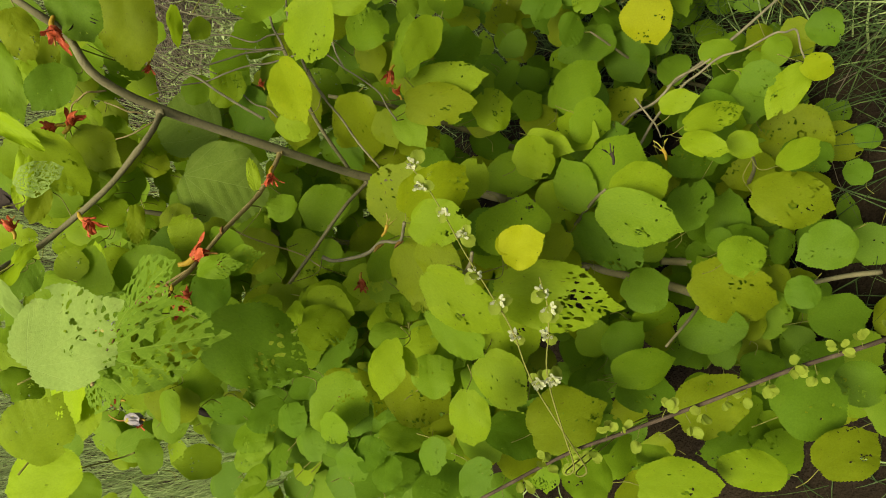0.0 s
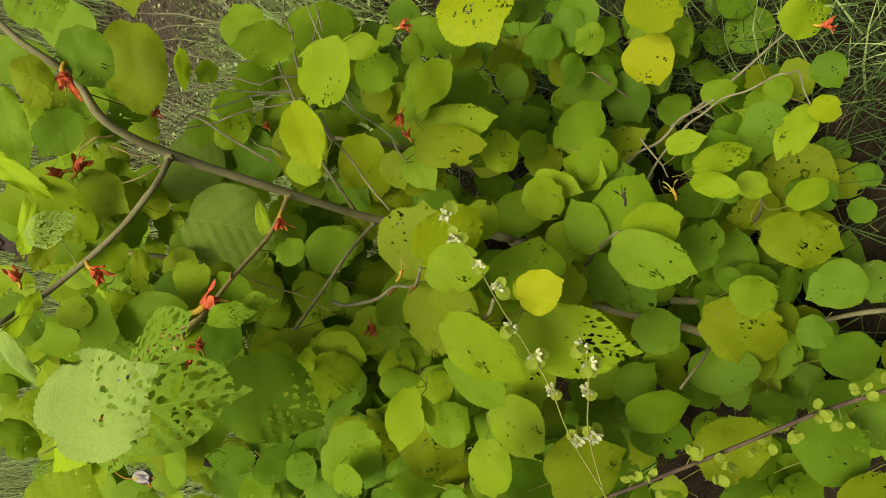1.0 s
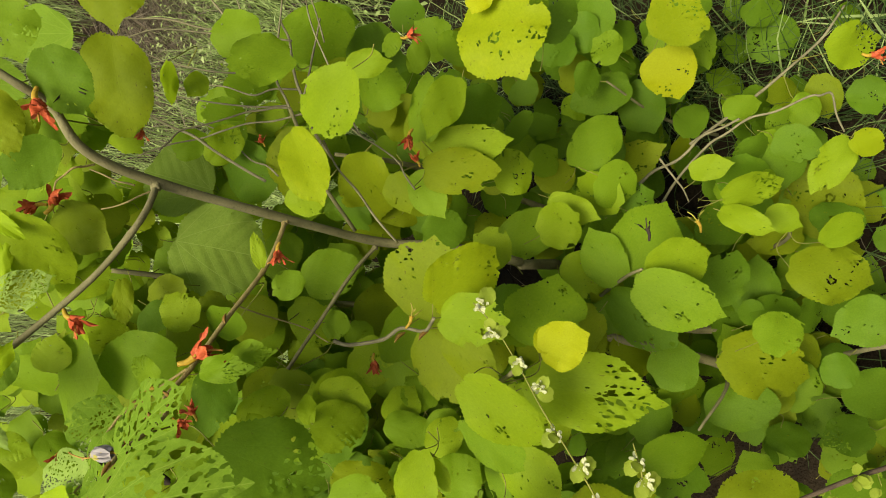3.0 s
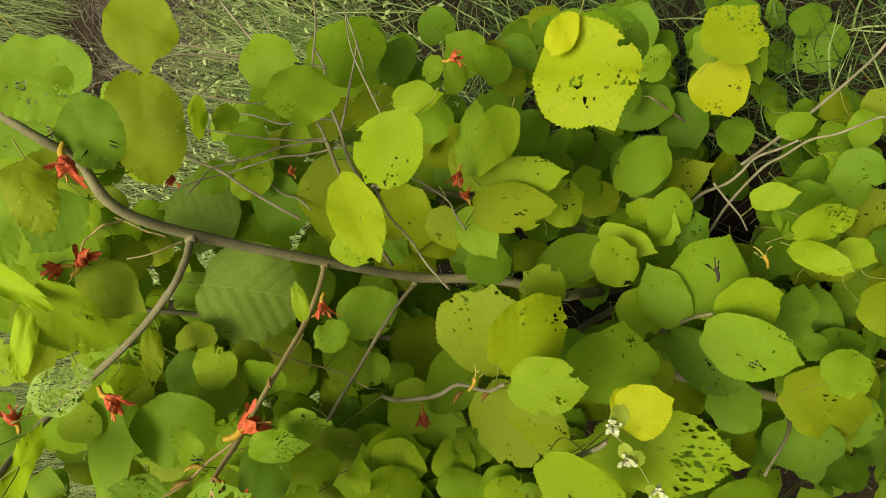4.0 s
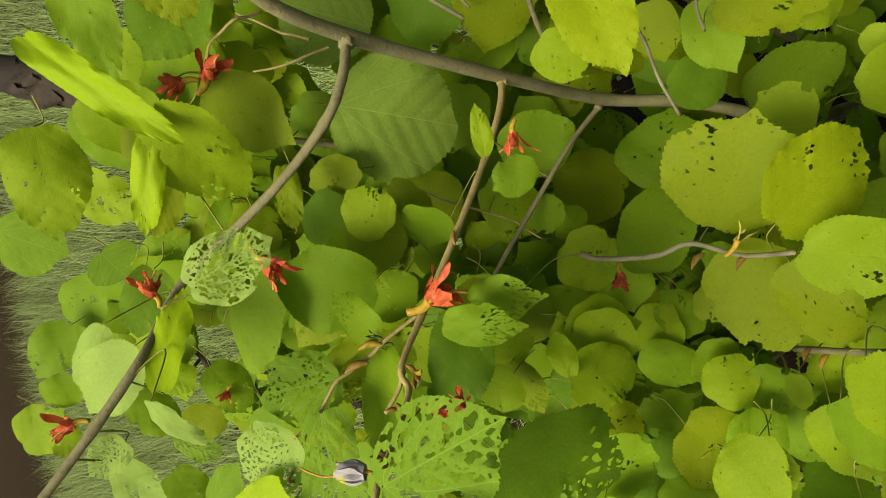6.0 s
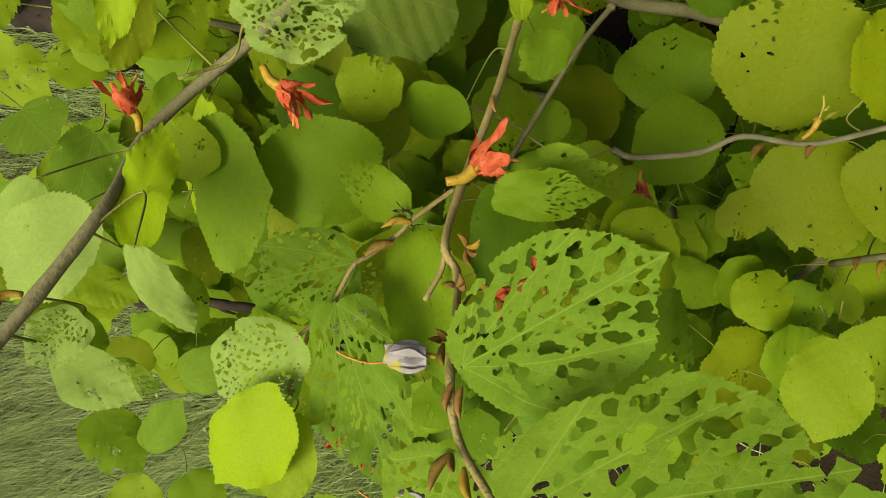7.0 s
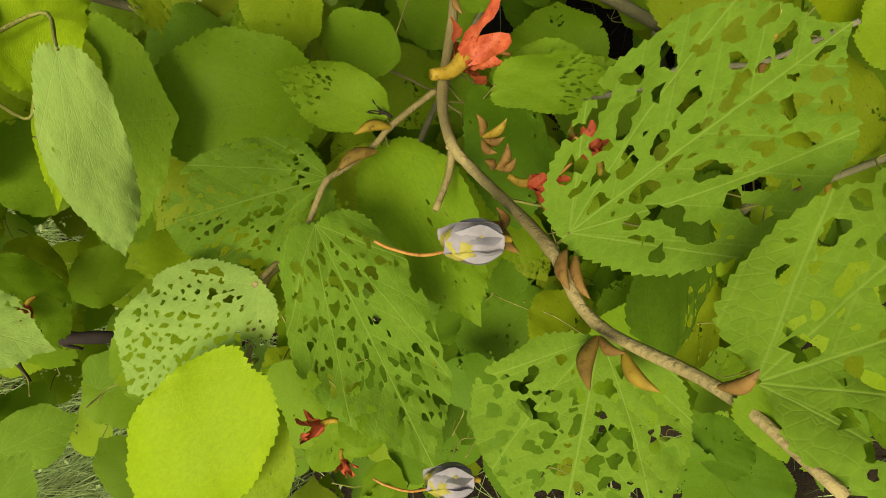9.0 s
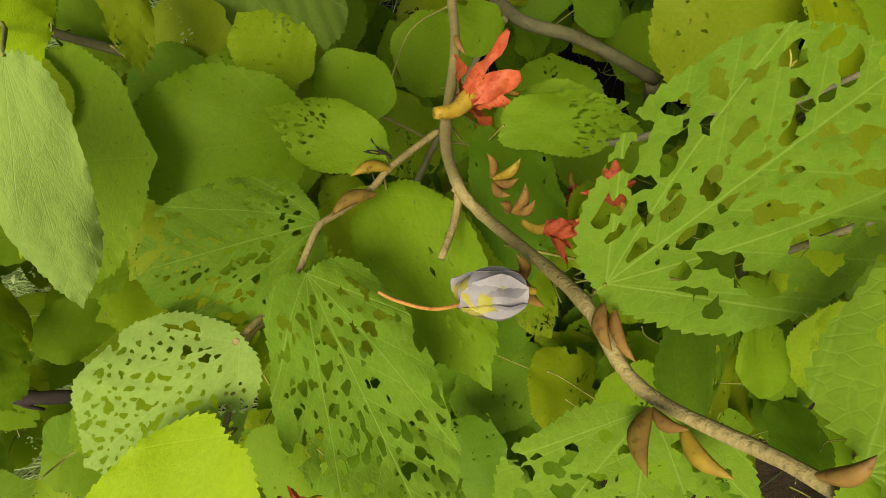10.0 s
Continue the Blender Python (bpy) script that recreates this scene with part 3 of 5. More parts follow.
leaf("d1", (0.564, 0.556, 0.054), (0.601, 0.510, -0.003), 0.053, (0.00, -0.78, 0.63))
leaf("y2", (0.364, 0.403, 0.582), (0.388, 0.351, 0.520), 0.058, (-0.20, -0.79, 0.58))
leaf("d1", (0.372, 0.417, 0.381), (0.317, 0.406, 0.358), 0.053, (-0.36, -0.12, 0.93))
leaf("g0", (0.395, 0.540, 0.230), (0.335, 0.547, 0.254), 0.051, (0.26, -0.52, 0.81))
leaf("o0", (0.439, 0.544, 0.173), (0.358, 0.533, 0.157), 0.062, (-0.16, -0.19, 0.97))
leaf("o1", (0.149, 0.506, 0.171), (0.269, 0.543, 0.245), 0.125, (-0.41, -0.36, 0.84))
leaf("o1", (0.184, 0.508, 0.101), (0.241, 0.461, 0.078), 0.083, (-0.13, -0.56, 0.82))
leaf("o1", (0.149, 0.552, 0.230), (0.128, 0.612, 0.303), 0.072, (-0.29, -0.78, 0.56))
leaf("d1", (0.036, 0.592, 0.496), (0.121, 0.567, 0.467), 0.077, (0.26, -0.21, 0.94))
leaf("d0", (-0.001, 0.590, 0.340), (0.111, 0.586, 0.341), 0.077, (-0.02, -0.28, 0.96))
leaf("d0", (-0.000, 0.565, 0.386), (0.035, 0.582, 0.404), 0.044, (0.01, -0.75, 0.66))
leaf("d1", (0.000, 0.566, 0.395), (0.025, 0.519, 0.326), 0.067, (0.28, -0.74, 0.61))
leaf("d0", (-0.113, 0.553, 0.141), (-0.066, 0.507, 0.089), 0.066, (0.30, -0.57, 0.77))
leaf("d1", (0.046, 0.527, 0.146), (-0.040, 0.469, 0.029), 0.104, (-0.63, -0.39, 0.67))
leaf("d1", (-0.223, 0.661, 0.565), (-0.247, 0.591, 0.496), 0.074, (0.24, -0.72, 0.65))
leaf("d2", (-0.184, 0.457, 0.192), (-0.218, 0.525, 0.232), 0.072, (0.51, -0.23, 0.83))
leaf("d0", (-0.217, 0.600, 0.260), (-0.228, 0.541, 0.187), 0.062, (0.34, -0.75, 0.56))
leaf("d0", (0.558, 0.865, 0.400), (0.530, 0.919, 0.432), 0.080, (-0.32, -0.59, 0.74))
leaf("d1", (0.518, 0.896, 0.434), (0.494, 0.948, 0.495), 0.071, (-0.38, -0.77, 0.52))
leaf("d1", (0.446, 0.892, 0.440), (0.454, 0.862, 0.387), 0.070, (-0.24, -0.86, 0.45))
leaf("d0", (0.621, 0.878, 0.400), (0.519, 0.872, 0.400), 0.080, (0.04, -0.58, 0.81))
leaf("g1", (0.473, 0.792, 0.442), (0.501, 0.817, 0.487), 0.064, (-0.42, -0.66, 0.62))
leaf("d0", (0.566, 0.968, 0.435), (0.618, 1.012, 0.473), 0.086, (-0.02, -0.63, 0.77))
leaf("d0", (0.463, 1.020, 0.466), (0.418, 0.989, 0.448), 0.065, (-0.03, -0.47, 0.88))
leaf("d0", (0.368, 0.995, 0.512), (0.344, 0.970, 0.489), 0.085, (-0.40, -0.37, 0.84))
leaf("g1", (0.321, 0.896, 0.931), (0.384, 0.873, 0.896), 0.069, (0.05, -0.80, 0.60))
leaf("g0", (0.461, 1.140, 0.930), (0.523, 1.083, 0.824), 0.103, (-0.11, -0.90, 0.42))
leaf("d0", (0.466, 1.154, 0.776), (0.545, 1.125, 0.743), 0.066, (-0.12, -0.86, 0.49))
leaf("g0", (0.425, 1.004, 0.756), (0.487, 0.991, 0.741), 0.041, (-0.05, -0.87, 0.49))
leaf("o1", (-0.279, 0.340, 0.592), (-0.232, 0.293, 0.518), 0.066, (0.60, -0.45, 0.66))
leaf("y1", (-0.304, 0.494, 0.757), (-0.300, 0.416, 0.682), 0.070, (0.21, -0.67, 0.71))
leaf("g1", (-0.346, 0.577, 0.709), (-0.297, 0.615, 0.757), 0.076, (0.33, -0.87, 0.36))
leaf("g1", (-0.201, 0.751, 0.916), (-0.160, 0.719, 0.880), 0.065, (0.04, -0.71, 0.70))
leaf("o1", (-0.181, 0.796, 0.933), (-0.254, 0.752, 0.863), 0.092, (0.00, -0.85, 0.53))
leaf("g1", (-0.201, 0.844, 1.028), (-0.241, 0.797, 0.972), 0.093, (-0.04, -0.75, 0.67))
leaf("g0", (-0.049, 0.878, 0.884), (0.046, 0.917, 0.853), 0.087, (0.39, -0.22, 0.90))
leaf("g1", (-0.195, 0.819, 0.879), (-0.199, 0.861, 0.921), 0.045, (0.45, -0.60, 0.66))
leaf("o2", (-0.242, 0.785, 0.857), (-0.249, 0.807, 0.887), 0.037, (0.63, -0.55, 0.55))
leaf("g1", (-0.182, 0.749, 0.826), (-0.234, 0.700, 0.812), 0.053, (0.08, -0.35, 0.93))
leaf("d0", (-0.154, 0.779, 0.848), (-0.121, 0.806, 0.845), 0.041, (0.53, -0.60, 0.60))
leaf("d0", (-0.162, 0.767, 0.833), (-0.129, 0.779, 0.825), 0.034, (0.25, -0.02, 0.97))
leaf("o2", (-0.104, 0.895, 1.081), (-0.155, 0.866, 1.066), 0.034, (0.05, -0.53, 0.85))
leaf("d0", (-0.235, 0.843, 0.982), (-0.263, 0.806, 0.962), 0.055, (0.16, -0.56, 0.81))
leaf("d0", (-0.271, 0.726, 0.801), (-0.290, 0.660, 0.740), 0.076, (0.67, -0.59, 0.44))
leaf("y1", (0.134, 1.044, 1.425), (0.051, 1.016, 1.425), 0.057, (0.31, -0.91, 0.28))
leaf("l0", (0.197, 1.060, 1.421), (0.131, 0.948, 1.365), 0.029, (0.27, -0.55, 0.79))
leaf("l0", (0.132, 0.990, 1.359), (0.048, 0.993, 1.375), 0.025, (0.06, -0.89, 0.46))
leaf("o0", (0.128, 1.048, 1.335), (0.101, 1.067, 1.367), 0.037, (0.10, -0.83, 0.55))
leaf("o0", (0.082, 1.046, 1.330), (0.032, 1.056, 1.350), 0.029, (-0.13, -0.98, 0.14))
leaf("o1", (0.046, 1.081, 1.093), (-0.006, 1.045, 1.071), 0.050, (0.26, -0.74, 0.62))
leaf("o1", (0.060, 1.121, 1.108), (0.036, 1.167, 1.151), 0.047, (-0.04, -0.69, 0.73))
leaf("o1", (0.069, 1.135, 1.193), (0.007, 1.096, 1.204), 0.031, (0.51, -0.65, 0.56))
leaf("g0", (0.019, 1.250, 1.214), (-0.013, 1.247, 1.237), 0.026, (0.35, -0.86, 0.36))
leaf("w0", (-0.037, 1.007, 1.388), (-0.103, 1.045, 1.425), 0.054, (0.02, -0.69, 0.73))
leaf("w0", (-0.030, 1.052, 1.401), (-0.090, 1.076, 1.426), 0.029, (-0.02, -0.75, 0.66))
leaf("g1", (-0.126, 1.339, 1.387), (-0.184, 1.342, 1.434), 0.057, (0.29, -0.87, 0.40))
leaf("g0", (-0.161, 1.261, 1.402), (-0.191, 1.275, 1.433), 0.046, (-0.10, -0.94, 0.32))
leaf("p0", (-0.015, 1.133, 1.335), (-0.073, 1.118, 1.361), 0.049, (0.36, -0.88, 0.30))
leaf("o1", (-0.062, 1.071, 1.171), (-0.121, 1.094, 1.214), 0.052, (0.24, -0.69, 0.69))
leaf("o1", (-0.147, 1.194, 1.399), (-0.127, 1.185, 1.376), 0.034, (0.31, -0.76, 0.57))
leaf("g1", (-0.143, 1.158, 1.285), (-0.200, 1.126, 1.254), 0.048, (0.37, -0.89, 0.26))
leaf("g2", (-0.025, 0.864, 1.190), (-0.016, 0.802, 1.162), 0.034, (0.21, -0.38, 0.90))
leaf("g1", (-0.111, 0.727, 1.340), (-0.130, 0.694, 1.326), 0.022, (0.17, -0.45, 0.88))
leaf("p0", (-0.399, 1.419, 1.148), (-0.365, 1.364, 1.102), 0.065, (0.23, -0.54, 0.81))
leaf("p0", (-0.314, 1.301, 1.118), (-0.272, 1.284, 1.111), 0.040, (-0.06, -0.52, 0.85))
leaf("g0", (-0.383, 1.202, 1.137), (-0.335, 1.244, 1.161), 0.054, (0.18, -0.63, 0.76))
leaf("p0", (-0.269, 1.320, 1.185), (-0.232, 1.347, 1.182), 0.036, (0.52, -0.63, 0.58))
leaf("g0", (0.020, 0.994, 1.078), (-0.006, 1.049, 1.101), 0.060, (-0.49, -0.53, 0.69))
leaf("g0", (-0.208, 1.012, 1.183), (-0.267, 0.991, 1.185), 0.040, (0.18, -0.41, 0.89))
leaf("o2", (-0.070, 0.916, 1.202), (-0.112, 0.945, 1.245), 0.055, (-0.01, -0.83, 0.56))
leaf("p0", (0.035, 1.168, 1.451), (0.018, 1.115, 1.411), 0.058, (0.42, -0.62, 0.66))
leaf("p0", (-0.005, 1.190, 1.369), (-0.028, 1.169, 1.354), 0.054, (0.38, -0.78, 0.50))
leaf("y1", (-0.149, 1.122, 1.467), (-0.114, 1.092, 1.440), 0.046, (0.01, -0.67, 0.74))
leaf("g0", (-0.030, 1.003, 1.166), (-0.052, 1.058, 1.249), 0.089, (-0.02, -0.83, 0.55))
leaf("y1", (-0.142, 0.527, 1.429), (-0.100, 0.506, 1.412), 0.046, (-0.23, -0.83, 0.50))
leaf("o0", (0.439, 0.915, 1.281), (0.359, 0.913, 1.274), 0.070, (-0.03, -0.80, 0.60))
leaf("o1", (0.253, 0.827, 1.400), (0.193, 0.804, 1.386), 0.037, (0.25, -0.88, 0.41))
leaf("y1", (0.284, 1.023, 1.287), (0.322, 1.047, 1.309), 0.045, (0.03, -0.70, 0.72))
leaf("y0", (0.367, 1.061, 1.105), (0.335, 1.074, 1.124), 0.034, (-0.17, -0.92, 0.35))
leaf("y1", (0.256, 1.157, 1.053), (0.312, 1.119, 1.022), 0.056, (-0.29, -0.83, 0.48))
leaf("g1", (0.010, 0.971, 0.733), (0.115, 0.990, 0.714), 0.120, (0.23, -0.36, 0.91))
leaf("y1", (0.024, 1.097, 0.935), (-0.042, 1.047, 0.892), 0.075, (-0.02, -0.64, 0.77))
leaf("y1", (-0.050, 1.023, 0.866), (-0.088, 0.959, 0.833), 0.084, (0.22, -0.55, 0.81))
leaf("g1", (0.144, 1.171, 0.910), (0.057, 1.169, 0.938), 0.084, (0.28, -0.48, 0.83))
leaf("o1", (-0.064, 0.839, 0.856), (-0.087, 0.800, 0.840), 0.055, (0.08, -0.41, 0.91))
leaf("y1", (0.038, 1.434, 1.345), (-0.019, 1.369, 1.293), 0.065, (0.17, -0.70, 0.69))
leaf("g1", (-0.195, 1.269, 1.349), (-0.242, 1.216, 1.309), 0.051, (0.64, -0.73, 0.22))
leaf("y1", (-0.150, 1.212, 1.331), (-0.167, 1.165, 1.302), 0.036, (0.56, -0.57, 0.61))
leaf("y0", (-0.198, 1.274, 1.447), (-0.244, 1.244, 1.412), 0.043, (0.33, -0.88, 0.34))
leaf("l0", (0.009, 1.127, 1.248), (-0.114, 1.144, 1.251), 0.032, (-0.09, -0.77, 0.63))
leaf("g0", (-0.005, 1.101, 1.130), (-0.064, 1.099, 1.144), 0.058, (0.13, -0.90, 0.41))
leaf("g1", (-0.129, 1.216, 1.155), (-0.146, 1.185, 1.147), 0.042, (0.47, -0.44, 0.76))
leaf("o1", (-0.160, 1.332, 1.161), (-0.227, 1.289, 1.161), 0.049, (0.53, -0.82, 0.21))
leaf("p3", (-0.267, 1.257, 1.306), (-0.280, 1.196, 1.280), 0.036, (0.53, -0.42, 0.73))
leaf("g1", (-0.309, 1.245, 1.318), (-0.355, 1.186, 1.299), 0.056, (0.66, -0.64, 0.40))
leaf("p0", (-0.340, 1.196, 1.289), (-0.281, 1.170, 1.263), 0.041, (0.06, -0.64, 0.77))
leaf("y1", (-0.382, 1.212, 1.319), (-0.402, 1.151, 1.299), 0.058, (0.60, -0.42, 0.68))
leaf("g0", (-0.347, 1.145, 1.272), (-0.400, 1.119, 1.259), 0.051, (0.32, -0.86, 0.40))
leaf("y1", (-0.382, 1.102, 1.252), (-0.398, 1.079, 1.233), 0.046, (0.48, -0.71, 0.51))
leaf("y1", (-0.099, 0.871, 1.104), (-0.125, 0.882, 1.133), 0.048, (0.36, -0.71, 0.60))
leaf("y1", (0.008, 1.033, 1.131), (0.050, 1.059, 1.161), 0.055, (0.07, -0.81, 0.58))
leaf("y1", (0.226, 0.846, 0.717), (0.255, 0.806, 0.664), 0.075, (-0.14, -0.83, 0.54))
leaf("y1", (0.139, 0.771, 0.692), (0.174, 0.724, 0.653), 0.076, (-0.02, -0.65, 0.76))
leaf("g1", (0.238, 0.743, 0.579), (0.211, 0.706, 0.519), 0.081, (-0.24, -0.78, 0.58))
leaf("y1", (0.068, 0.753, 0.660), (0.094, 0.695, 0.621), 0.076, (-0.11, -0.58, 0.81))
leaf("y1", (0.095, 0.803, 0.737), (0.140, 0.845, 0.770), 0.072, (-0.09, -0.56, 0.83))
leaf("d1", (0.049, 0.683, 0.509), (0.012, 0.641, 0.478), 0.084, (0.22, -0.70, 0.68))
leaf("y1", (-0.135, 1.001, 1.179), (-0.096, 0.970, 1.146), 0.060, (0.09, -0.66, 0.74))
leaf("y1", (-0.159, 0.782, 0.906), (-0.109, 0.764, 0.875), 0.053, (0.37, -0.41, 0.83))
leaf("g1", (-0.289, 1.052, 1.044), (-0.324, 1.006, 1.038), 0.057, (0.55, -0.51, 0.66))
leaf("d1", (-0.357, 1.016, 1.020), (-0.322, 0.981, 0.999), 0.061, (0.49, -0.03, 0.87))
leaf("g0", (-0.368, 1.031, 1.053), (-0.375, 0.993, 1.037), 0.057, (0.62, -0.40, 0.67))
leaf("d1", (-0.285, 0.755, 1.016), (-0.261, 0.724, 0.989), 0.051, (0.55, -0.26, 0.79))
leaf("d1", (-0.273, 0.779, 1.028), (-0.314, 0.753, 1.012), 0.047, (-0.11, -0.37, 0.92))
leaf("d0", (-0.309, 0.726, 1.006), (-0.277, 0.703, 0.982), 0.051, (0.54, -0.13, 0.83))
leaf("d1", (-0.323, 0.936, 0.997), (-0.281, 0.913, 0.979), 0.058, (0.14, -0.45, 0.88))
leaf("g1", (-0.234, 0.814, 1.034), (-0.264, 0.781, 1.020), 0.050, (-0.16, -0.29, 0.94))
leaf("g1", (-0.340, 1.100, 1.030), (-0.379, 1.070, 1.016), 0.056, (0.19, -0.60, 0.77))
leaf("d1", (-0.259, 0.679, 0.966), (-0.272, 0.643, 0.957), 0.052, (0.01, -0.27, 0.96))
leaf("d1", (-0.259, 1.046, 1.025), (-0.286, 0.997, 1.005), 0.068, (0.63, -0.56, 0.53))
leaf("g1", (-0.338, 1.031, 1.014), (-0.302, 1.072, 1.046), 0.063, (0.14, -0.69, 0.71))
leaf("d1", (-0.297, 0.673, 0.900), (-0.318, 0.632, 0.887), 0.062, (0.19, -0.38, 0.90))
leaf("d1", (-0.347, 0.726, 0.941), (-0.322, 0.701, 0.904), 0.058, (0.67, -0.31, 0.67))
leaf("g1", (-0.383, 0.994, 1.032), (-0.414, 1.015, 1.077), 0.069, (0.34, -0.75, 0.57))
leaf("d1", (-0.285, 0.947, 1.025), (-0.236, 0.933, 1.007), 0.061, (0.24, -0.31, 0.92))
leaf("y1", (-0.043, 1.078, 1.298), (0.005, 1.073, 1.293), 0.051, (-0.02, -0.74, 0.67))
leaf("y1", (-0.075, 0.865, 1.031), (-0.094, 0.822, 0.979), 0.063, (0.01, -0.77, 0.63))
leaf("d1", (-0.182, 0.334, 0.380), (-0.216, 0.380, 0.422), 0.067, (0.28, -0.53, 0.80))
leaf("d1", (0.029, 0.403, 0.286), (-0.018, 0.471, 0.334), 0.079, (0.08, -0.53, 0.84))
leaf("d0", (-0.055, 0.449, 0.323), (-0.092, 0.472, 0.353), 0.056, (0.27, -0.57, 0.77))
leaf("d0", (0.123, 0.426, 0.146), (0.159, 0.452, 0.166), 0.049, (0.00, -0.62, 0.79))
leaf("d0", (0.203, 0.428, 0.066), (0.224, 0.463, 0.106), 0.045, (-0.01, -0.75, 0.66))
leaf("d1", (0.042, 0.409, 0.130), (-0.030, 0.433, 0.140), 0.082, (0.00, -0.36, 0.93))
leaf("d1", (0.196, 0.486, 0.200), (0.143, 0.512, 0.256), 0.087, (0.56, -0.41, 0.72))
leaf("d1", (0.045, 0.498, 0.017), (0.122, 0.472, -0.004), 0.081, (0.04, -0.56, 0.83))
leaf("d1", (0.297, 0.488, -0.051), (0.342, 0.523, -0.002), 0.070, (-0.57, -0.32, 0.76))
leaf("d1", (0.255, 0.535, 0.069), (0.298, 0.493, 0.038), 0.068, (0.26, -0.38, 0.89))
leaf("p4", (-0.082, 0.787, 1.302), (-0.007, 0.706, 1.279), 0.074, (0.10, -0.18, 0.98))
leaf("p4", (-0.109, 0.725, 1.341), (-0.075, 0.624, 1.254), 0.095, (0.47, -0.48, 0.74))
leaf("p4", (-0.110, 0.769, 1.322), (-0.173, 0.772, 1.338), 0.068, (0.22, -0.28, 0.93))
leaf("p3", (-0.094, 0.911, 1.279), (-0.184, 0.837, 1.297), 0.062, (0.45, -0.35, 0.82))
leaf("w3", (-0.123, 0.932, 1.294), (-0.179, 0.987, 1.332), 0.067, (0.16, -0.45, 0.88))
leaf("p3", (-0.075, 0.923, 1.253), (-0.095, 0.972, 1.311), 0.063, (0.28, -0.68, 0.68))
leaf("g2", (-0.044, 0.911, 1.221), (-0.018, 0.977, 1.236), 0.036, (0.27, -0.31, 0.91))
leaf("g1", (-0.061, 0.921, 1.212), (-0.130, 0.842, 1.254), 0.053, (0.59, -0.07, 0.81))
leaf("l0", (-0.152, 0.918, 1.312), (-0.224, 0.956, 1.349), 0.058, (0.18, -0.49, 0.85))
leaf("y0", (-0.178, 0.934, 1.296), (-0.240, 0.923, 1.314), 0.042, (0.31, -0.63, 0.72))
leaf("w0", (-0.033, 0.898, 1.405), (-0.106, 0.920, 1.371), 0.023, (-0.47, -0.68, 0.57))
leaf("l0", (-0.043, 0.929, 1.392), (0.016, 0.975, 1.357), 0.031, (0.69, -0.48, 0.54))
leaf("g0", (-0.057, 1.081, 1.285), (-0.048, 1.027, 1.256), 0.119, (0.09, -0.46, 0.88))
leaf("g2", (-0.024, 0.884, 1.145), (-0.005, 0.819, 1.121), 0.039, (0.09, -0.32, 0.94))
leaf("y0", (-0.133, 0.870, 0.911), (-0.082, 0.859, 0.873), 0.059, (0.49, -0.40, 0.77))
leaf("g0", (-0.130, 0.860, 0.926), (-0.151, 0.810, 0.878), 0.049, (0.20, -0.72, 0.66))
leaf("g0", (-0.180, 0.777, 0.788), (-0.220, 0.819, 0.858), 0.063, (0.58, -0.50, 0.64))
leaf("y0", (-0.115, 0.690, 1.007), (-0.185, 0.683, 1.034), 0.057, (0.37, -0.22, 0.90))
leaf("y0", (-0.127, 0.686, 0.993), (-0.162, 0.665, 0.985), 0.021, (0.06, -0.42, 0.90))
leaf("y1", (-0.154, 0.703, 0.832), (-0.236, 0.651, 0.812), 0.077, (0.03, -0.39, 0.92))
leaf("y0", (-0.104, 0.713, 0.899), (-0.136, 0.699, 0.899), 0.022, (0.11, -0.30, 0.95))
leaf("d0", (-0.241, 0.819, 0.848), (-0.273, 0.855, 0.906), 0.056, (0.59, -0.50, 0.64))
leaf("g0", (-0.278, 0.814, 0.941), (-0.276, 0.765, 0.884), 0.048, (0.51, -0.65, 0.57))
leaf("w5", (0.065, 0.819, 1.395), (0.089, 0.798, 1.358), 0.038, (0.22, -0.78, 0.59))
leaf("d0", (0.022, 1.154, 1.156), (-0.019, 1.109, 1.124), 0.064, (0.19, -0.68, 0.71))
leaf("o0", (0.026, 1.064, 1.113), (-0.049, 1.058, 1.143), 0.066, (0.33, -0.64, 0.69))
leaf("Z0", (-0.008, 0.615, 0.885), (0.018, 0.562, 0.865), 0.058, (0.03, -0.34, 0.94))
leaf("Z0", (-0.007, 0.613, 0.884), (0.027, 0.617, 0.870), 0.025, (0.38, -0.47, 0.80))
leaf("y2", (-0.060, 0.678, 0.830), (-0.079, 0.523, 0.737), 0.099, (0.13, -0.52, 0.84))
leaf("y1", (-0.071, 0.714, 0.805), (-0.183, 0.691, 0.754), 0.097, (-0.22, -0.61, 0.76))
leaf("Y1", (0.048, 0.719, 0.963), (0.124, 0.691, 0.878), 0.079, (0.35, -0.75, 0.56))
leaf("y1", (0.034, 0.691, 0.974), (0.035, 0.616, 0.943), 0.063, (0.06, -0.38, 0.92))
leaf("o1", (0.021, 0.801, 0.906), (0.134, 0.766, 0.923), 0.132, (-0.27, -0.45, 0.85))
leaf("g1", (-0.010, 0.662, 0.832), (0.090, 0.671, 0.781), 0.108, (0.43, -0.49, 0.76))
leaf("o1", (0.007, 0.773, 0.927), (-0.079, 0.716, 0.912), 0.086, (0.13, -0.43, 0.89))
leaf("o1", (0.012, 0.714, 0.940), (-0.065, 0.659, 0.916), 0.059, (-0.08, -0.31, 0.95))
leaf("g1", (0.067, 0.615, 0.678), (0.025, 0.510, 0.620), 0.081, (-0.01, -0.48, 0.88))
leaf("y0", (0.086, 0.610, 0.651), (0.113, 0.547, 0.584), 0.070, (0.13, -0.70, 0.71))
leaf("g0", (0.081, 0.663, 0.619), (0.196, 0.624, 0.576), 0.105, (0.17, -0.46, 0.87))
leaf("g0", (0.064, 0.674, 0.631), (0.151, 0.715, 0.647), 0.069, (0.03, -0.41, 0.91))
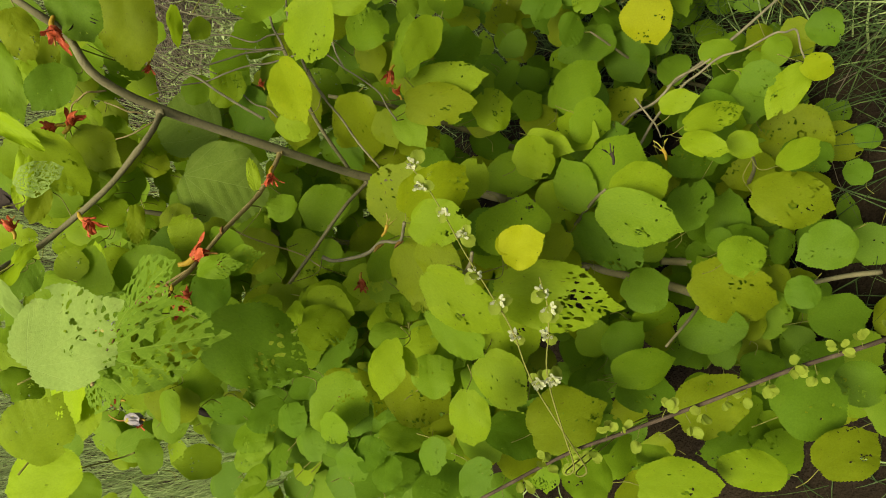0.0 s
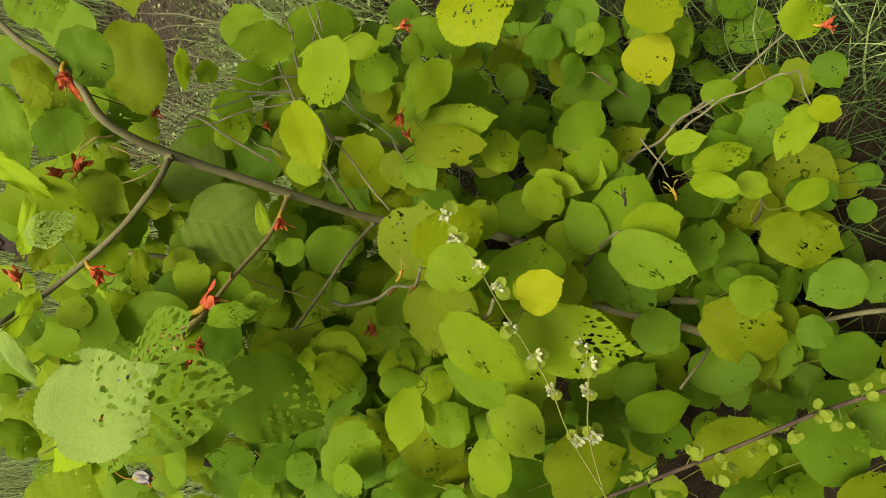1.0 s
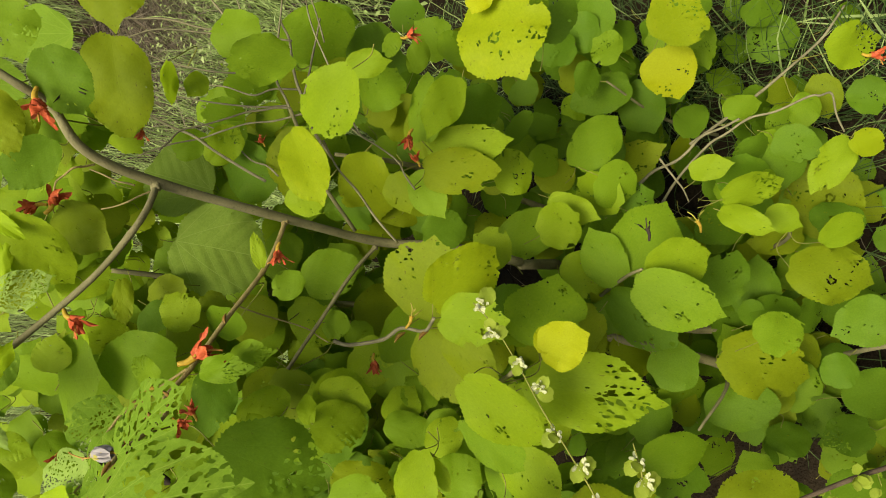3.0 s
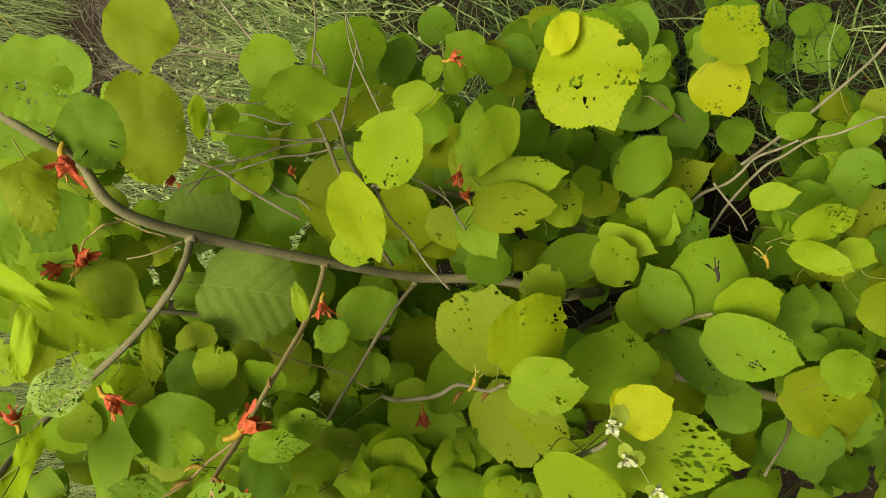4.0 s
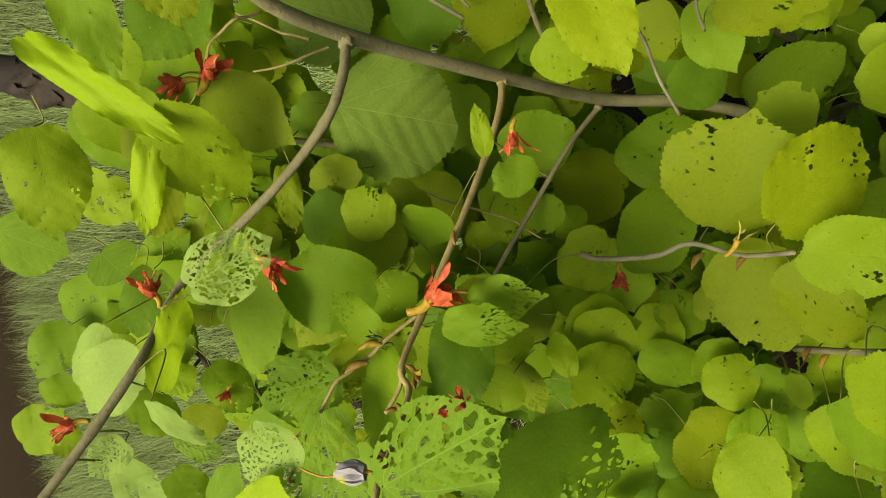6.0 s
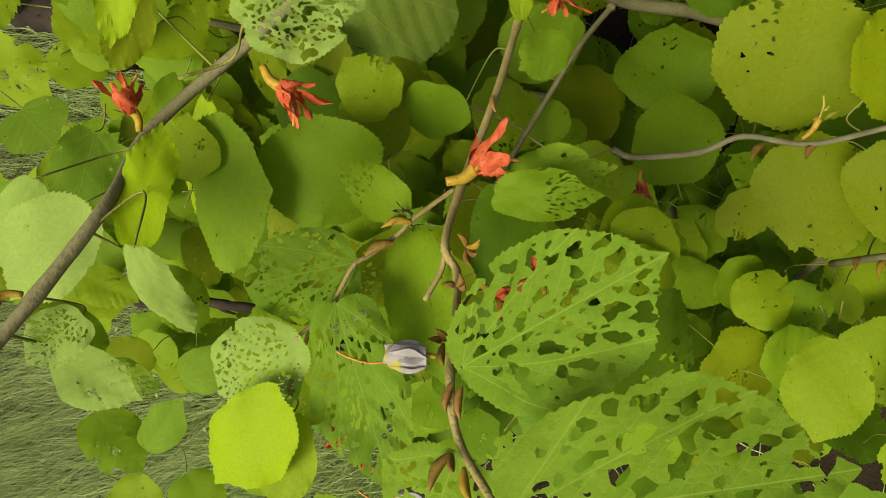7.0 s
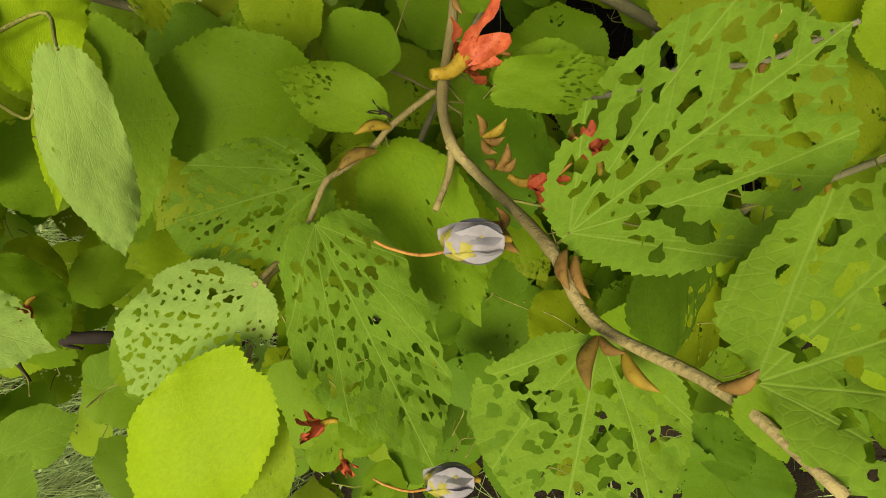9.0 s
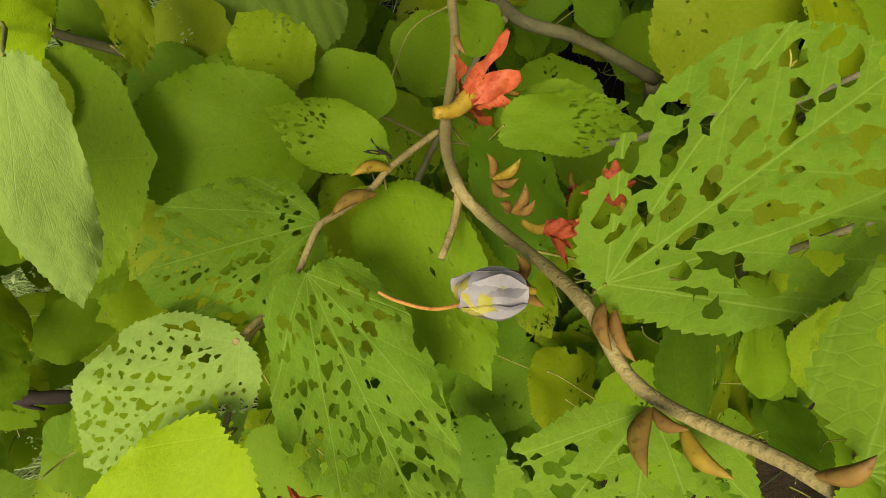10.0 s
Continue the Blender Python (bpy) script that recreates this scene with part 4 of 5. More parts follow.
leaf("d1", (0.047, 0.690, 0.625), (-0.026, 0.598, 0.602), 0.073, (0.12, -0.32, 0.94))
leaf("o1", (-0.049, 0.606, 0.427), (-0.097, 0.501, 0.308), 0.111, (-0.06, -0.73, 0.68))
leaf("g1", (-0.024, 0.537, 0.456), (0.006, 0.485, 0.400), 0.069, (0.27, -0.63, 0.73))
leaf("d0", (-0.153, 0.644, 0.409), (-0.131, 0.533, 0.377), 0.081, (0.14, -0.25, 0.96))
leaf("o1", (0.091, 0.504, 0.424), (0.063, 0.413, 0.314), 0.092, (-0.17, -0.74, 0.65))
leaf("o1", (0.112, 0.535, 0.241), (0.116, 0.463, 0.154), 0.062, (-0.05, -0.77, 0.63))
leaf("Y0", (0.269, 0.401, 0.486), (0.254, 0.372, 0.451), 0.039, (-0.37, -0.64, 0.68))
leaf("y1", (0.273, 0.418, 0.441), (0.199, 0.452, 0.481), 0.051, (0.22, -0.49, 0.84))
leaf("y2", (0.192, 0.549, 0.548), (0.225, 0.488, 0.470), 0.047, (0.13, -0.75, 0.65))
leaf("y0", (0.173, 0.556, 0.546), (0.144, 0.478, 0.562), 0.038, (0.13, 0.14, 0.98))
leaf("y0", (0.173, 0.518, 0.480), (0.151, 0.473, 0.457), 0.043, (-0.11, -0.41, 0.90))
leaf("y0", (0.128, 0.451, 0.447), (0.170, 0.408, 0.395), 0.043, (0.22, -0.65, 0.73))
leaf("o1", (0.273, 0.902, 0.327), (0.315, 0.758, 0.349), 0.081, (-0.27, 0.07, 0.96))
leaf("y0", (0.243, 0.633, 0.487), (0.251, 0.565, 0.480), 0.041, (-0.13, -0.11, 0.99))
leaf("g0", (0.371, 0.663, 0.302), (0.387, 0.606, 0.263), 0.047, (-0.09, -0.57, 0.81))
leaf("d0", (0.347, 0.767, 0.225), (0.432, 0.780, 0.179), 0.069, (0.49, -0.32, 0.81))
leaf("y0", (0.200, 0.802, 0.634), (0.165, 0.719, 0.608), 0.047, (0.01, -0.30, 0.95))
leaf("y1", (0.187, 0.725, 0.545), (0.245, 0.809, 0.555), 0.066, (0.11, -0.18, 0.98))
leaf("g0", (0.120, 0.950, 0.596), (0.184, 0.861, 0.517), 0.086, (0.06, -0.64, 0.76))
leaf("g0", (0.265, 0.825, 0.527), (0.360, 0.774, 0.471), 0.083, (0.14, -0.60, 0.78))
leaf("Y1", (0.387, 0.613, 0.991), (0.290, 0.558, 0.987), 0.099, (0.13, -0.30, 0.94))
leaf("Z0", (0.399, 0.592, 0.999), (0.359, 0.605, 1.014), 0.029, (0.11, -0.59, 0.80))
leaf("Z1", (0.485, 0.728, 0.395), (0.393, 0.718, 0.363), 0.097, (-0.27, -0.36, 0.89))
leaf("Y2", (0.477, 0.696, 0.472), (0.555, 0.643, 0.426), 0.107, (0.09, -0.58, 0.81))
leaf("y1", (0.310, 0.719, 1.085), (0.244, 0.801, 1.090), 0.071, (-0.44, -0.41, 0.79))
leaf("Y0", (0.259, 0.853, 1.081), (0.165, 0.786, 1.079), 0.058, (0.32, -0.48, 0.82))
leaf("o0", (0.307, 1.053, 0.949), (0.172, 1.113, 0.930), 0.100, (-0.37, -0.62, 0.69))
leaf("y0", (0.363, 0.804, 0.844), (0.273, 0.812, 0.892), 0.057, (0.29, -0.70, 0.66))
leaf("y1", (0.266, 0.874, 0.834), (0.277, 0.758, 0.775), 0.067, (-0.14, -0.46, 0.88))
leaf("o1", (0.230, 0.847, 0.866), (0.232, 0.770, 0.784), 0.068, (-0.10, -0.72, 0.68))
leaf("g0", (0.229, 0.875, 0.863), (0.161, 0.832, 0.839), 0.052, (0.03, -0.53, 0.85))
leaf("o1", (0.271, 0.974, 0.876), (0.150, 1.065, 0.815), 0.099, (-0.63, -0.40, 0.66))
leaf("g0", (0.061, 1.081, 0.927), (0.096, 1.021, 0.860), 0.082, (0.04, -0.73, 0.69))
leaf("o0", (0.047, 1.057, 0.738), (-0.030, 1.054, 0.827), 0.099, (0.52, -0.75, 0.42))
leaf("d0", (-0.025, 0.874, 1.166), (-0.095, 0.844, 1.190), 0.054, (0.48, -0.63, 0.61))
leaf("y1", (-0.111, 0.843, 1.057), (-0.108, 0.812, 0.989), 0.065, (0.30, -0.86, 0.40))
leaf("y0", (-0.104, 0.842, 1.057), (-0.073, 0.875, 1.053), 0.027, (0.48, -0.34, 0.81))
leaf("y0", (-0.182, 0.632, 0.931), (-0.258, 0.627, 0.925), 0.054, (-0.04, -0.60, 0.80))
leaf("d0", (-0.186, 0.695, 0.546), (-0.123, 0.656, 0.501), 0.064, (0.26, -0.54, 0.80))
leaf("g0", (-0.178, 0.722, 0.514), (-0.138, 0.754, 0.553), 0.070, (-0.14, -0.70, 0.70))
leaf("g0", (-0.204, 0.643, 0.603), (-0.173, 0.575, 0.521), 0.063, (0.26, -0.69, 0.67))
leaf("o1", (-0.264, 0.647, 0.794), (-0.219, 0.576, 0.708), 0.092, (0.30, -0.65, 0.70))
leaf("o1", (-0.248, 0.510, 0.631), (-0.193, 0.445, 0.553), 0.084, (0.35, -0.58, 0.74))
leaf("d1", (-0.227, 0.398, 0.575), (-0.187, 0.331, 0.494), 0.094, (0.37, -0.62, 0.69))
leaf("d0", (-0.124, 0.474, 0.278), (-0.105, 0.400, 0.189), 0.082, (0.20, -0.73, 0.65))
leaf("y0", (-0.301, 0.382, 0.585), (-0.284, 0.440, 0.656), 0.053, (0.15, -0.78, 0.61))
leaf("o1", (-0.202, 0.907, 0.977), (-0.259, 0.859, 0.886), 0.077, (0.03, -0.89, 0.45))
leaf("d2", (-0.089, 0.775, 1.212), (-0.161, 0.742, 1.089), 0.104, (-0.05, -0.96, 0.28))
leaf("w2", (-0.079, 0.519, 1.427), (-0.035, 0.475, 1.380), 0.071, (0.00, -0.73, 0.69))
leaf("l0", (-0.165, 0.559, 1.388), (-0.184, 0.598, 1.435), 0.047, (0.18, -0.71, 0.67))
leaf("o0", (0.373, 0.987, 1.253), (0.253, 0.990, 1.233), 0.085, (-0.12, -0.82, 0.56))
leaf("d0", (0.328, 0.934, 1.336), (0.259, 0.921, 1.302), 0.062, (-0.12, -0.83, 0.55))
leaf("g1", (0.347, 0.838, 1.404), (0.283, 0.826, 1.377), 0.061, (-0.07, -0.84, 0.54))
leaf("d0", (0.239, 0.992, 1.315), (0.179, 0.998, 1.357), 0.056, (0.14, -0.94, 0.33))
leaf("y1", (0.145, 0.980, 1.359), (0.067, 0.984, 1.293), 0.064, (-0.31, -0.90, 0.31))
leaf("o0", (0.160, 1.033, 1.300), (0.113, 0.975, 1.256), 0.059, (0.13, -0.66, 0.74))
leaf("l0", (0.370, 1.037, 1.164), (0.315, 1.092, 1.144), 0.024, (-0.68, -0.49, 0.55))
leaf("o1", (-0.054, 0.938, 1.027), (-0.130, 0.942, 1.034), 0.072, (0.03, -0.65, 0.76))
leaf("g0", (-0.054, 0.974, 0.833), (-0.140, 0.950, 0.810), 0.080, (-0.02, -0.65, 0.76))
leaf("y0", (-0.112, 0.932, 1.110), (-0.076, 0.888, 1.062), 0.054, (0.24, -0.61, 0.75))
leaf("w1", (-0.108, 0.963, 1.423), (-0.117, 0.913, 1.404), 0.030, (0.55, -0.38, 0.74))
leaf("w3", (-0.076, 0.936, 1.417), (-0.100, 0.947, 1.442), 0.029, (0.32, -0.71, 0.63))
# leaves: end


def inner_leaves():
    """The shaded leaves inside the crown, under its outer shell of leaves."""
    rnd = random.Random(11)
    away = Vector((0, 0.80, -0.60))
    shell = [((foot + tip) / 2, (tip - foot).length) for foot, tip, _, _ in PLACED]

    def covered(c):
        for mid, length in shell:
            d = c - mid
            deep = d.dot(away)
            if deep < 0.035 and (d - away * deep).length < 0.05 + length * 0.5:
                return False
        return True

    for mid, length in shell:
        if mid.y < 0.3 or length < 0.03 or mid.y > 1.3:
            continue
        high = mid.z > 1.05
        if mid.z > 1.18 and mid.y < 0.9:
            continue
        made = 0
        for _ in range(14):
            c = mid + away * rnd.uniform(0.045, 0.5 if high else 0.22) + Vector([rnd.uniform(-0.09, 0.09) for _ in range(3)])
            if c.z < 0.06 or not covered(c) or made >= 4:
                continue
            made += 1
            a = rnd.uniform(0, 6.3)
            along = Vector((math.cos(a), 0.4 * math.sin(a), math.sin(a))) * rnd.uniform(0.03, 0.05)
            n = Vector((rnd.uniform(-0.4, 0.4), -0.6 + rnd.uniform(-0.3, 0.3), 0.75))
            # lighter greens high up, darker low down: the fall of light as leaf colour
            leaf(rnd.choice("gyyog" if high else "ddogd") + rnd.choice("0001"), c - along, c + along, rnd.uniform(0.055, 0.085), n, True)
    made = 0
    while made < 60:
        c = Vector((rnd.uniform(-0.3, 0.32), rnd.uniform(0.2, 0.62), rnd.uniform(0.08, 0.36)))
        if not covered(c):
            continue
        made += 1
        a = rnd.uniform(0, 6.3)
        along = Vector((math.cos(a), 0.8 * math.sin(a), 0.3 * math.sin(a))) * rnd.uniform(0.03, 0.05)
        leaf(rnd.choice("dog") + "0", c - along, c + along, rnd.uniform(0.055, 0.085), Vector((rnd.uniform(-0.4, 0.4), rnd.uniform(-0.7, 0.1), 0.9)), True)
    made = 0
    while made < 95:
        c = Vector((rnd.uniform(-0.7, -0.05), rnd.uniform(0.7, 1.5), rnd.uniform(0.15, 0.98)))
        if not covered(c) or c.z > 1.25 - 0.35 * abs(c.x + 0.3) - 0.35 * max(0.0, c.y - 1.0):
            continue
        made += 1
        a = rnd.uniform(0, 6.3)
        along = Vector((math.cos(a), 0.6 * math.sin(a), 0.6 * math.sin(a))) * rnd.uniform(0.03, 0.055)
        n = Vector((rnd.uniform(-0.4, 0.4), -0.45 + rnd.uniform(-0.3, 0.3), 0.85))
        # mostly darkened greens, so the shade inside is partly in the colour
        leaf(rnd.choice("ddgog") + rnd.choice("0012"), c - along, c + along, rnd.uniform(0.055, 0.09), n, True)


inner_leaves()


# ---- flowers and buds ----
def petal_material(name, low, high, share=0.25, blotch=1.0):
    m = Mat(name)
    c = m.mix(m.ramp(m.noise(160.0, 5.0), 0.3, 0.7), low, high)
    c = m.mix(m.math("MULTIPLY", m.ramp(m.noise(420.0, 3.0), 0.55, 0.72), blotch), c, tuple(v * 0.55 for v in low))
    m.bump(m.noise(400.0), 0.2, 0.0005)
    m.set(c, 0.55, 0.2)
    m.translucent(c, share)
    return m.m


RED = petal_material("orange_red_petal", (0.36, 0.052, 0.020), (0.50, 0.115, 0.046))
AMBER = petal_material("amber_calyx", (0.27, 0.17, 0.018), (0.40, 0.27, 0.035), 0.15)
GREY = petal_material("faded_lilac_petal", (0.25, 0.235, 0.25), (0.36, 0.335, 0.35), 0.3, 0.15)
FADED = petal_material("yellowed_petal", (0.31, 0.28, 0.04), (0.42, 0.37, 0.09), 0.3, 0.2)
RUST = petal_material("rust_bud_scale", (0.11, 0.066, 0.014), (0.185, 0.12, 0.022), 0.08)
OCHRE = petal_material("ochre_bud_scale", (0.19, 0.125, 0.014), (0.29, 0.20, 0.025), 0.08)
BROWN = petal_material("brown_bud", (0.13, 0.070, 0.020), (0.22, 0.125, 0.030), 0.05)
COLUMN = petal_material("orange_column", (0.34, 0.15, 0.035), (0.44, 0.23, 0.055), 0.1)


def frame_of(foot, tip, normal):
    y = (tip - foot).normalized()
    z = Vector(normal)
    z = (z - y * z.dot(y)).normalized()
    return y.cross(z), y, z


def strap(start, way, out, length, width, curl, cup=0.25, square=False, crumple=0.45):
    """A curling, cupped petal."""
    way, out = way.normalized(), out.normalized()
    flat = way.cross(out).normalized()
    verts, faces, p, n = [], [], start.copy(), 7
    for k in range(n + 1):
        t = k / n
        a = curl * t
        if k:
            p = p + (way * math.cos(a) + out * math.sin(a)) * (length / n)
        up = out * math.cos(a) - way * math.sin(a)
        half = width * 0.5 * (0.45 + 0.75 * math.sin(math.pi * (0.15 + 0.75 * t)) ** 1.2) * (1 if t < 0.9 else 0.6)
        if square:
            half = width * 0.5 * (0.7 + 0.3 * t)
        for s in (-1, -0.5, 0, 0.5, 1):
            ripple = crumple * half * math.sin(9 * t + 2.5 * s + length * 900)
            verts.append(p + flat * (half * s) - up * (cup * half * s * s - ripple))
    for k in range(n):
        for s in range(4):
            faces.append((k * 5 + s, k * 5 + s + 1, k * 5 + s + 6, k * 5 + s + 5))
    return verts, faces


FLOWERS = []


def flower(kind, foot, tip, normal):
    """A curved tubular calyx, reflexed petals and a long curved column."""
    rnd = random.Random(len(FLOWERS) + 40)
    FLOWERS.append(kind)
    foot, tip = Vector(foot), Vector(tip)
    x, y, z = frame_of(foot, tip, normal)
    size = (tip - foot).length * (1.2 if kind == "red" else 1.0)
    mouth = foot + y * size * (0.36 if kind == "red" else 0.5)
    verts, faces, _ = tube([foot, foot * 0.5 + mouth * 0.5 + x * size * 0.05, mouth], size * 0.045, size * 0.075, 9, 4)
    label = {"red": "orange-red flower with an amber calyx", "grey": "faded grey-lilac flower", "yellow": "withered yellow flower", "dry": "dried brown flower"}[kind]
    calyx = part("flower", mesh_object("flower", verts, faces, DEAD if kind == "dry" else AMBER), SHRUB, label)
    cover = {"red": RED, "grey": GREY, "yellow": FADED, "dry": DEAD}[kind]
    if kind == "grey":
        for k in range(6):
            a = 2 * math.pi * k / 6 + 0.3
            out = x * math.cos(a) + z * math.sin(a)
            lean = y + out * (0.16 if k % 2 else 0.06) + x * 0.10
            verts, faces = strap(foot + y * size * 0.18 + out * size * 0.19, lean, -out, size * (0.62 + 0.07 * (k % 3)), size * 0.50, 0.22, -0.55, False, 0.08)
            part("petal", mesh_object("petal", verts, faces, GREY), calyx, "faded grey-lilac petal")
        for k in range(3):
            a = 2 * math.pi * k / 3 + 1.2
            out = x * math.cos(a) + z * math.sin(a)
            verts, faces = strap(foot + y * size * 0.46 + out * size * 0.235, y + x * 0.10, -out, size * 0.46, size * 0.38, 0.35, -0.55, False, 0.1)
            part("petal", mesh_object("petal", verts, faces, FADED), calyx, "yellowed inner petal")
        column = [foot + y * size * 0.6, foot + y * size * 1.15 - x * size * 0.05, foot + y * size * 1.55 + x * size * 0.08, foot + y * size * 1.75 + x * size * 0.2]
    else:
        count, broad = (7, 0.85) if kind == "red" else (2, 0.45)
        for k in range(count):
            a = 2 * math.pi * k / count + rnd.uniform(-0.4, 0.4)
            out = x * math.cos(a) + z * math.sin(a)
            verts, faces = strap(mouth - y * size * 0.08 + out * size * 0.07, y + out * rnd.uniform(0.05, 0.6), out, size * rnd.uniform(0.32, 0.62), size * broad * rnd.uniform(0.12, 0.21), rnd.uniform(-0.6, 1.3), 0.45, False, 0.6)
            part("petal", mesh_object("petal", verts, faces, cover), calyx)
        b = rnd.uniform(-0.5, 0.5)
        column = [mouth, mouth + y * size * 0.25 + x * b * size * 0.3, mouth + y * size * 0.40 + x * b * size * 0.7]
    verts, faces, line = tube(column, size * 0.025, size * 0.02, 6, 5)
    part("column", mesh_object("column", verts, faces, {"dry": DEAD, "yellow": FADED}.get(kind, COLUMN)), calyx)
    return calyx


def bud(foot, tip, normal):
    """A pointed, slightly bent bud."""
    foot, tip = Vector(foot), Vector(tip)
    x, y, z = frame_of(foot, tip, normal)
    length = (tip - foot).length
    length *= 1.45 if length < 0.0135 else 1.1
    verts, faces, sides, rings = [], [], 9, 8
    for k in range(rings + 1):
        t = k / rings
        r = length * 0.165 * math.sin(math.pi * min(1.0, 0.08 + 0.92 * t)) ** 0.8 * (1 - 0.35 * t) + 0.0001
        c = foot + y * length * t + x * length * 0.12 * math.sin(math.pi * t)
        for s in range(sides):
            a = 2 * math.pi * s / sides
            verts.append(c + (x * math.cos(a) + z * math.sin(a)) * r * (1 + 0.12 * math.cos(3 * a)))
    for k in range(rings):
        for s in range(sides):
            q = (s + 1) % sides
            faces.append((k * sides + s, k * sides + q, (k + 1) * sides + q, (k + 1) * sides + s))
    FLOWERS.append("bud")
    return part("bud", mesh_object("bud", verts, faces, (OCHRE, RUST, BROWN)[len(FLOWERS) % 3] if length > 0.0165 else BROWN), SHRUB)


SMALL_LEAF = leaf_material("small_lime_leaf", (0.20, 0.28, 0.03), (0.30, 0.37, 0.05), (0.30, 0.37, 0.08), 0.1)
RED_STEM = bark_material("reddish_stem", (0.050, 0.036, 0.024), (0.105, 0.078, 0.052), 120)
DOWN = petal_material("white_downy_head", (0.34, 0.38, 0.17), (0.52, 0.53, 0.36), 0.3)
DEAD = bark_material("dark_dead_wood", (0.016, 0.012, 0.010), (0.045, 0.035, 0.026), 40)


def small_leaf(at, way, up, size, parent):
    x, y, z = frame_of(at, at + way, up)
    me = COARSE[len(PLACED) % 6 * 2]
    ob = new("leaf", me)
    ob.parent = parent
    ob.matrix_basis = Matrix.Translation(at) @ Matrix((x, y, z)).transposed().to_4x4() @ Matrix.Diagonal((size * 0.8, size, size, 1))
    set_material(ob, SMALL_LEAF)


def leafy_stem(points):
    """A reddish climbing stem with tufts of tiny round leaves."""
    rnd = random.Random(21)
    owner = thing("climbing_stem", "thin reddish stem with tufts of tiny round lime leaves", "plant")
    ground_end = Vector(points[-1])
    points = list(points) + [ground_end + Vector((0.02, 0.05, -0.12)), (ground_end.x + 0.03, ground_end.y + 0.10, 0.0)]
    verts, faces, line = tube(points, 0.0022, 0.0035, 7, 8, 0.08, 5)
    stem = part("stem", mesh_object("stem", verts, faces, RED_STEM), owner)
    for k in range(2, len(line) - 12, 2):
        side = rnd.choice((-1, 1))
        out = (Vector((0.9 * side, -0.5, 0.5)) + Vector([rnd.uniform(-0.5, 0.5) for _ in range(3)])).normalized()
        centre = line[k] + out * rnd.uniform(0.004, 0.020)
        for _ in range(rnd.randint(3, 6)):
            way = (out + Vector([rnd.uniform(-1.1, 1.1) for _ in range(3)])).normalized()
            small_leaf(centre + way * rnd.uniform(0.002, 0.008), way, Vector((rnd.uniform(-0.9, 0.9), -0.7, 0.7)), rnd.uniform(0.010, 0.017), stem)
        v, f, _ = tube([line[k], (line[k] + centre) / 2 + Vector((0, 0, 0.001)), centre], 0.0006, 0.0004, 5, 2)
        part("stalk", mesh_object("stalk", v, f, PETIOLE), stem)
    return owner


def hairy_stem(points):
    """A soft herb with downy white flower heads up its stem."""
    rnd = random.Random(len(PLACED) + len(FLOWERS))
    owner = thing("herb", "slender downy herb with small whitish flower heads", "plant")
    foot = Vector(points[0])
    points = [(foot.x - 0.10, foot.y + 0.30, 0.0), (foot.x - 0.09, foot.y + 0.26, foot.z * 0.5), (foot.x - 0.05, foot.y + 0.10, foot.z * 0.88)] + list(points)
    verts, faces, line = tube(points, 0.0009, 0.0005, 6, 6, 0.05, 3)
    stem = part("stem", mesh_object("stem", verts, faces, PETIOLE), owner)
    for k in range(24, len(line), 5):
        p = line[k] + Vector([rnd.uniform(-0.005, 0.005) for _ in range(3)])
        vs, fs = [], []
        for _ in range(rnd.randint(12, 20)):
            way = Vector([rnd.uniform(-1, 1) for _ in range(3)]) + Vector((0, -0.3, 0.4))
            v, f = strap(p + way * 0.0022, way, Vector((0, -0.5, 0.8)), rnd.uniform(0.003, 0.0055), 0.0024, rnd.uniform(-0.9, 0.9))
            fs += [tuple(i + len(vs) for i in q) for q in f]
            vs += v
        part("flower_head", mesh_object("flower_head", vs, fs, DOWN), owner, "downy whitish flower head")
        for _ in range(rnd.randint(1, 3)):
            small_leaf(p, Vector([rnd.uniform(-1, 1) for _ in range(3)]), Vector((rnd.uniform(-0.6, 0.6), -0.7, 0.7)), rnd.uniform(0.009, 0.016), stem)
    return owner


def dead_branch(points):
    owner = thing("dead_branch", "dark bare dead branch with short broken side twigs", "branch")
    end = Vector(points[-1])
    points = list(points) + [(end.x + 0.05, end.y + 0.05, 0.3), (end.x + 0.08, end.y + 0.05, 0.0)]
    verts, faces, line = tube(points, 0.004, 0.008, 8, 6, 0.25, 9)
    stem = part("stem", mesh_object("stem", verts, faces, DEAD), owner)
    rnd = random.Random(8)
    for k in range(3, 26, 4):
        way = Vector((rnd.uniform(-1, 1), rnd.uniform(-0.4, 0.4), rnd.uniform(-0.6, 0.6))) * rnd.uniform(0.02, 0.05)
        v, f, _ = tube([line[k], line[k] + way * 0.5 + Vector((0, 0, 0.006)), line[k] + way], 0.003, 0.0015, 6, 3, 0.2, k)
        part("twig", mesh_object("twig", v, f, DEAD), stem)


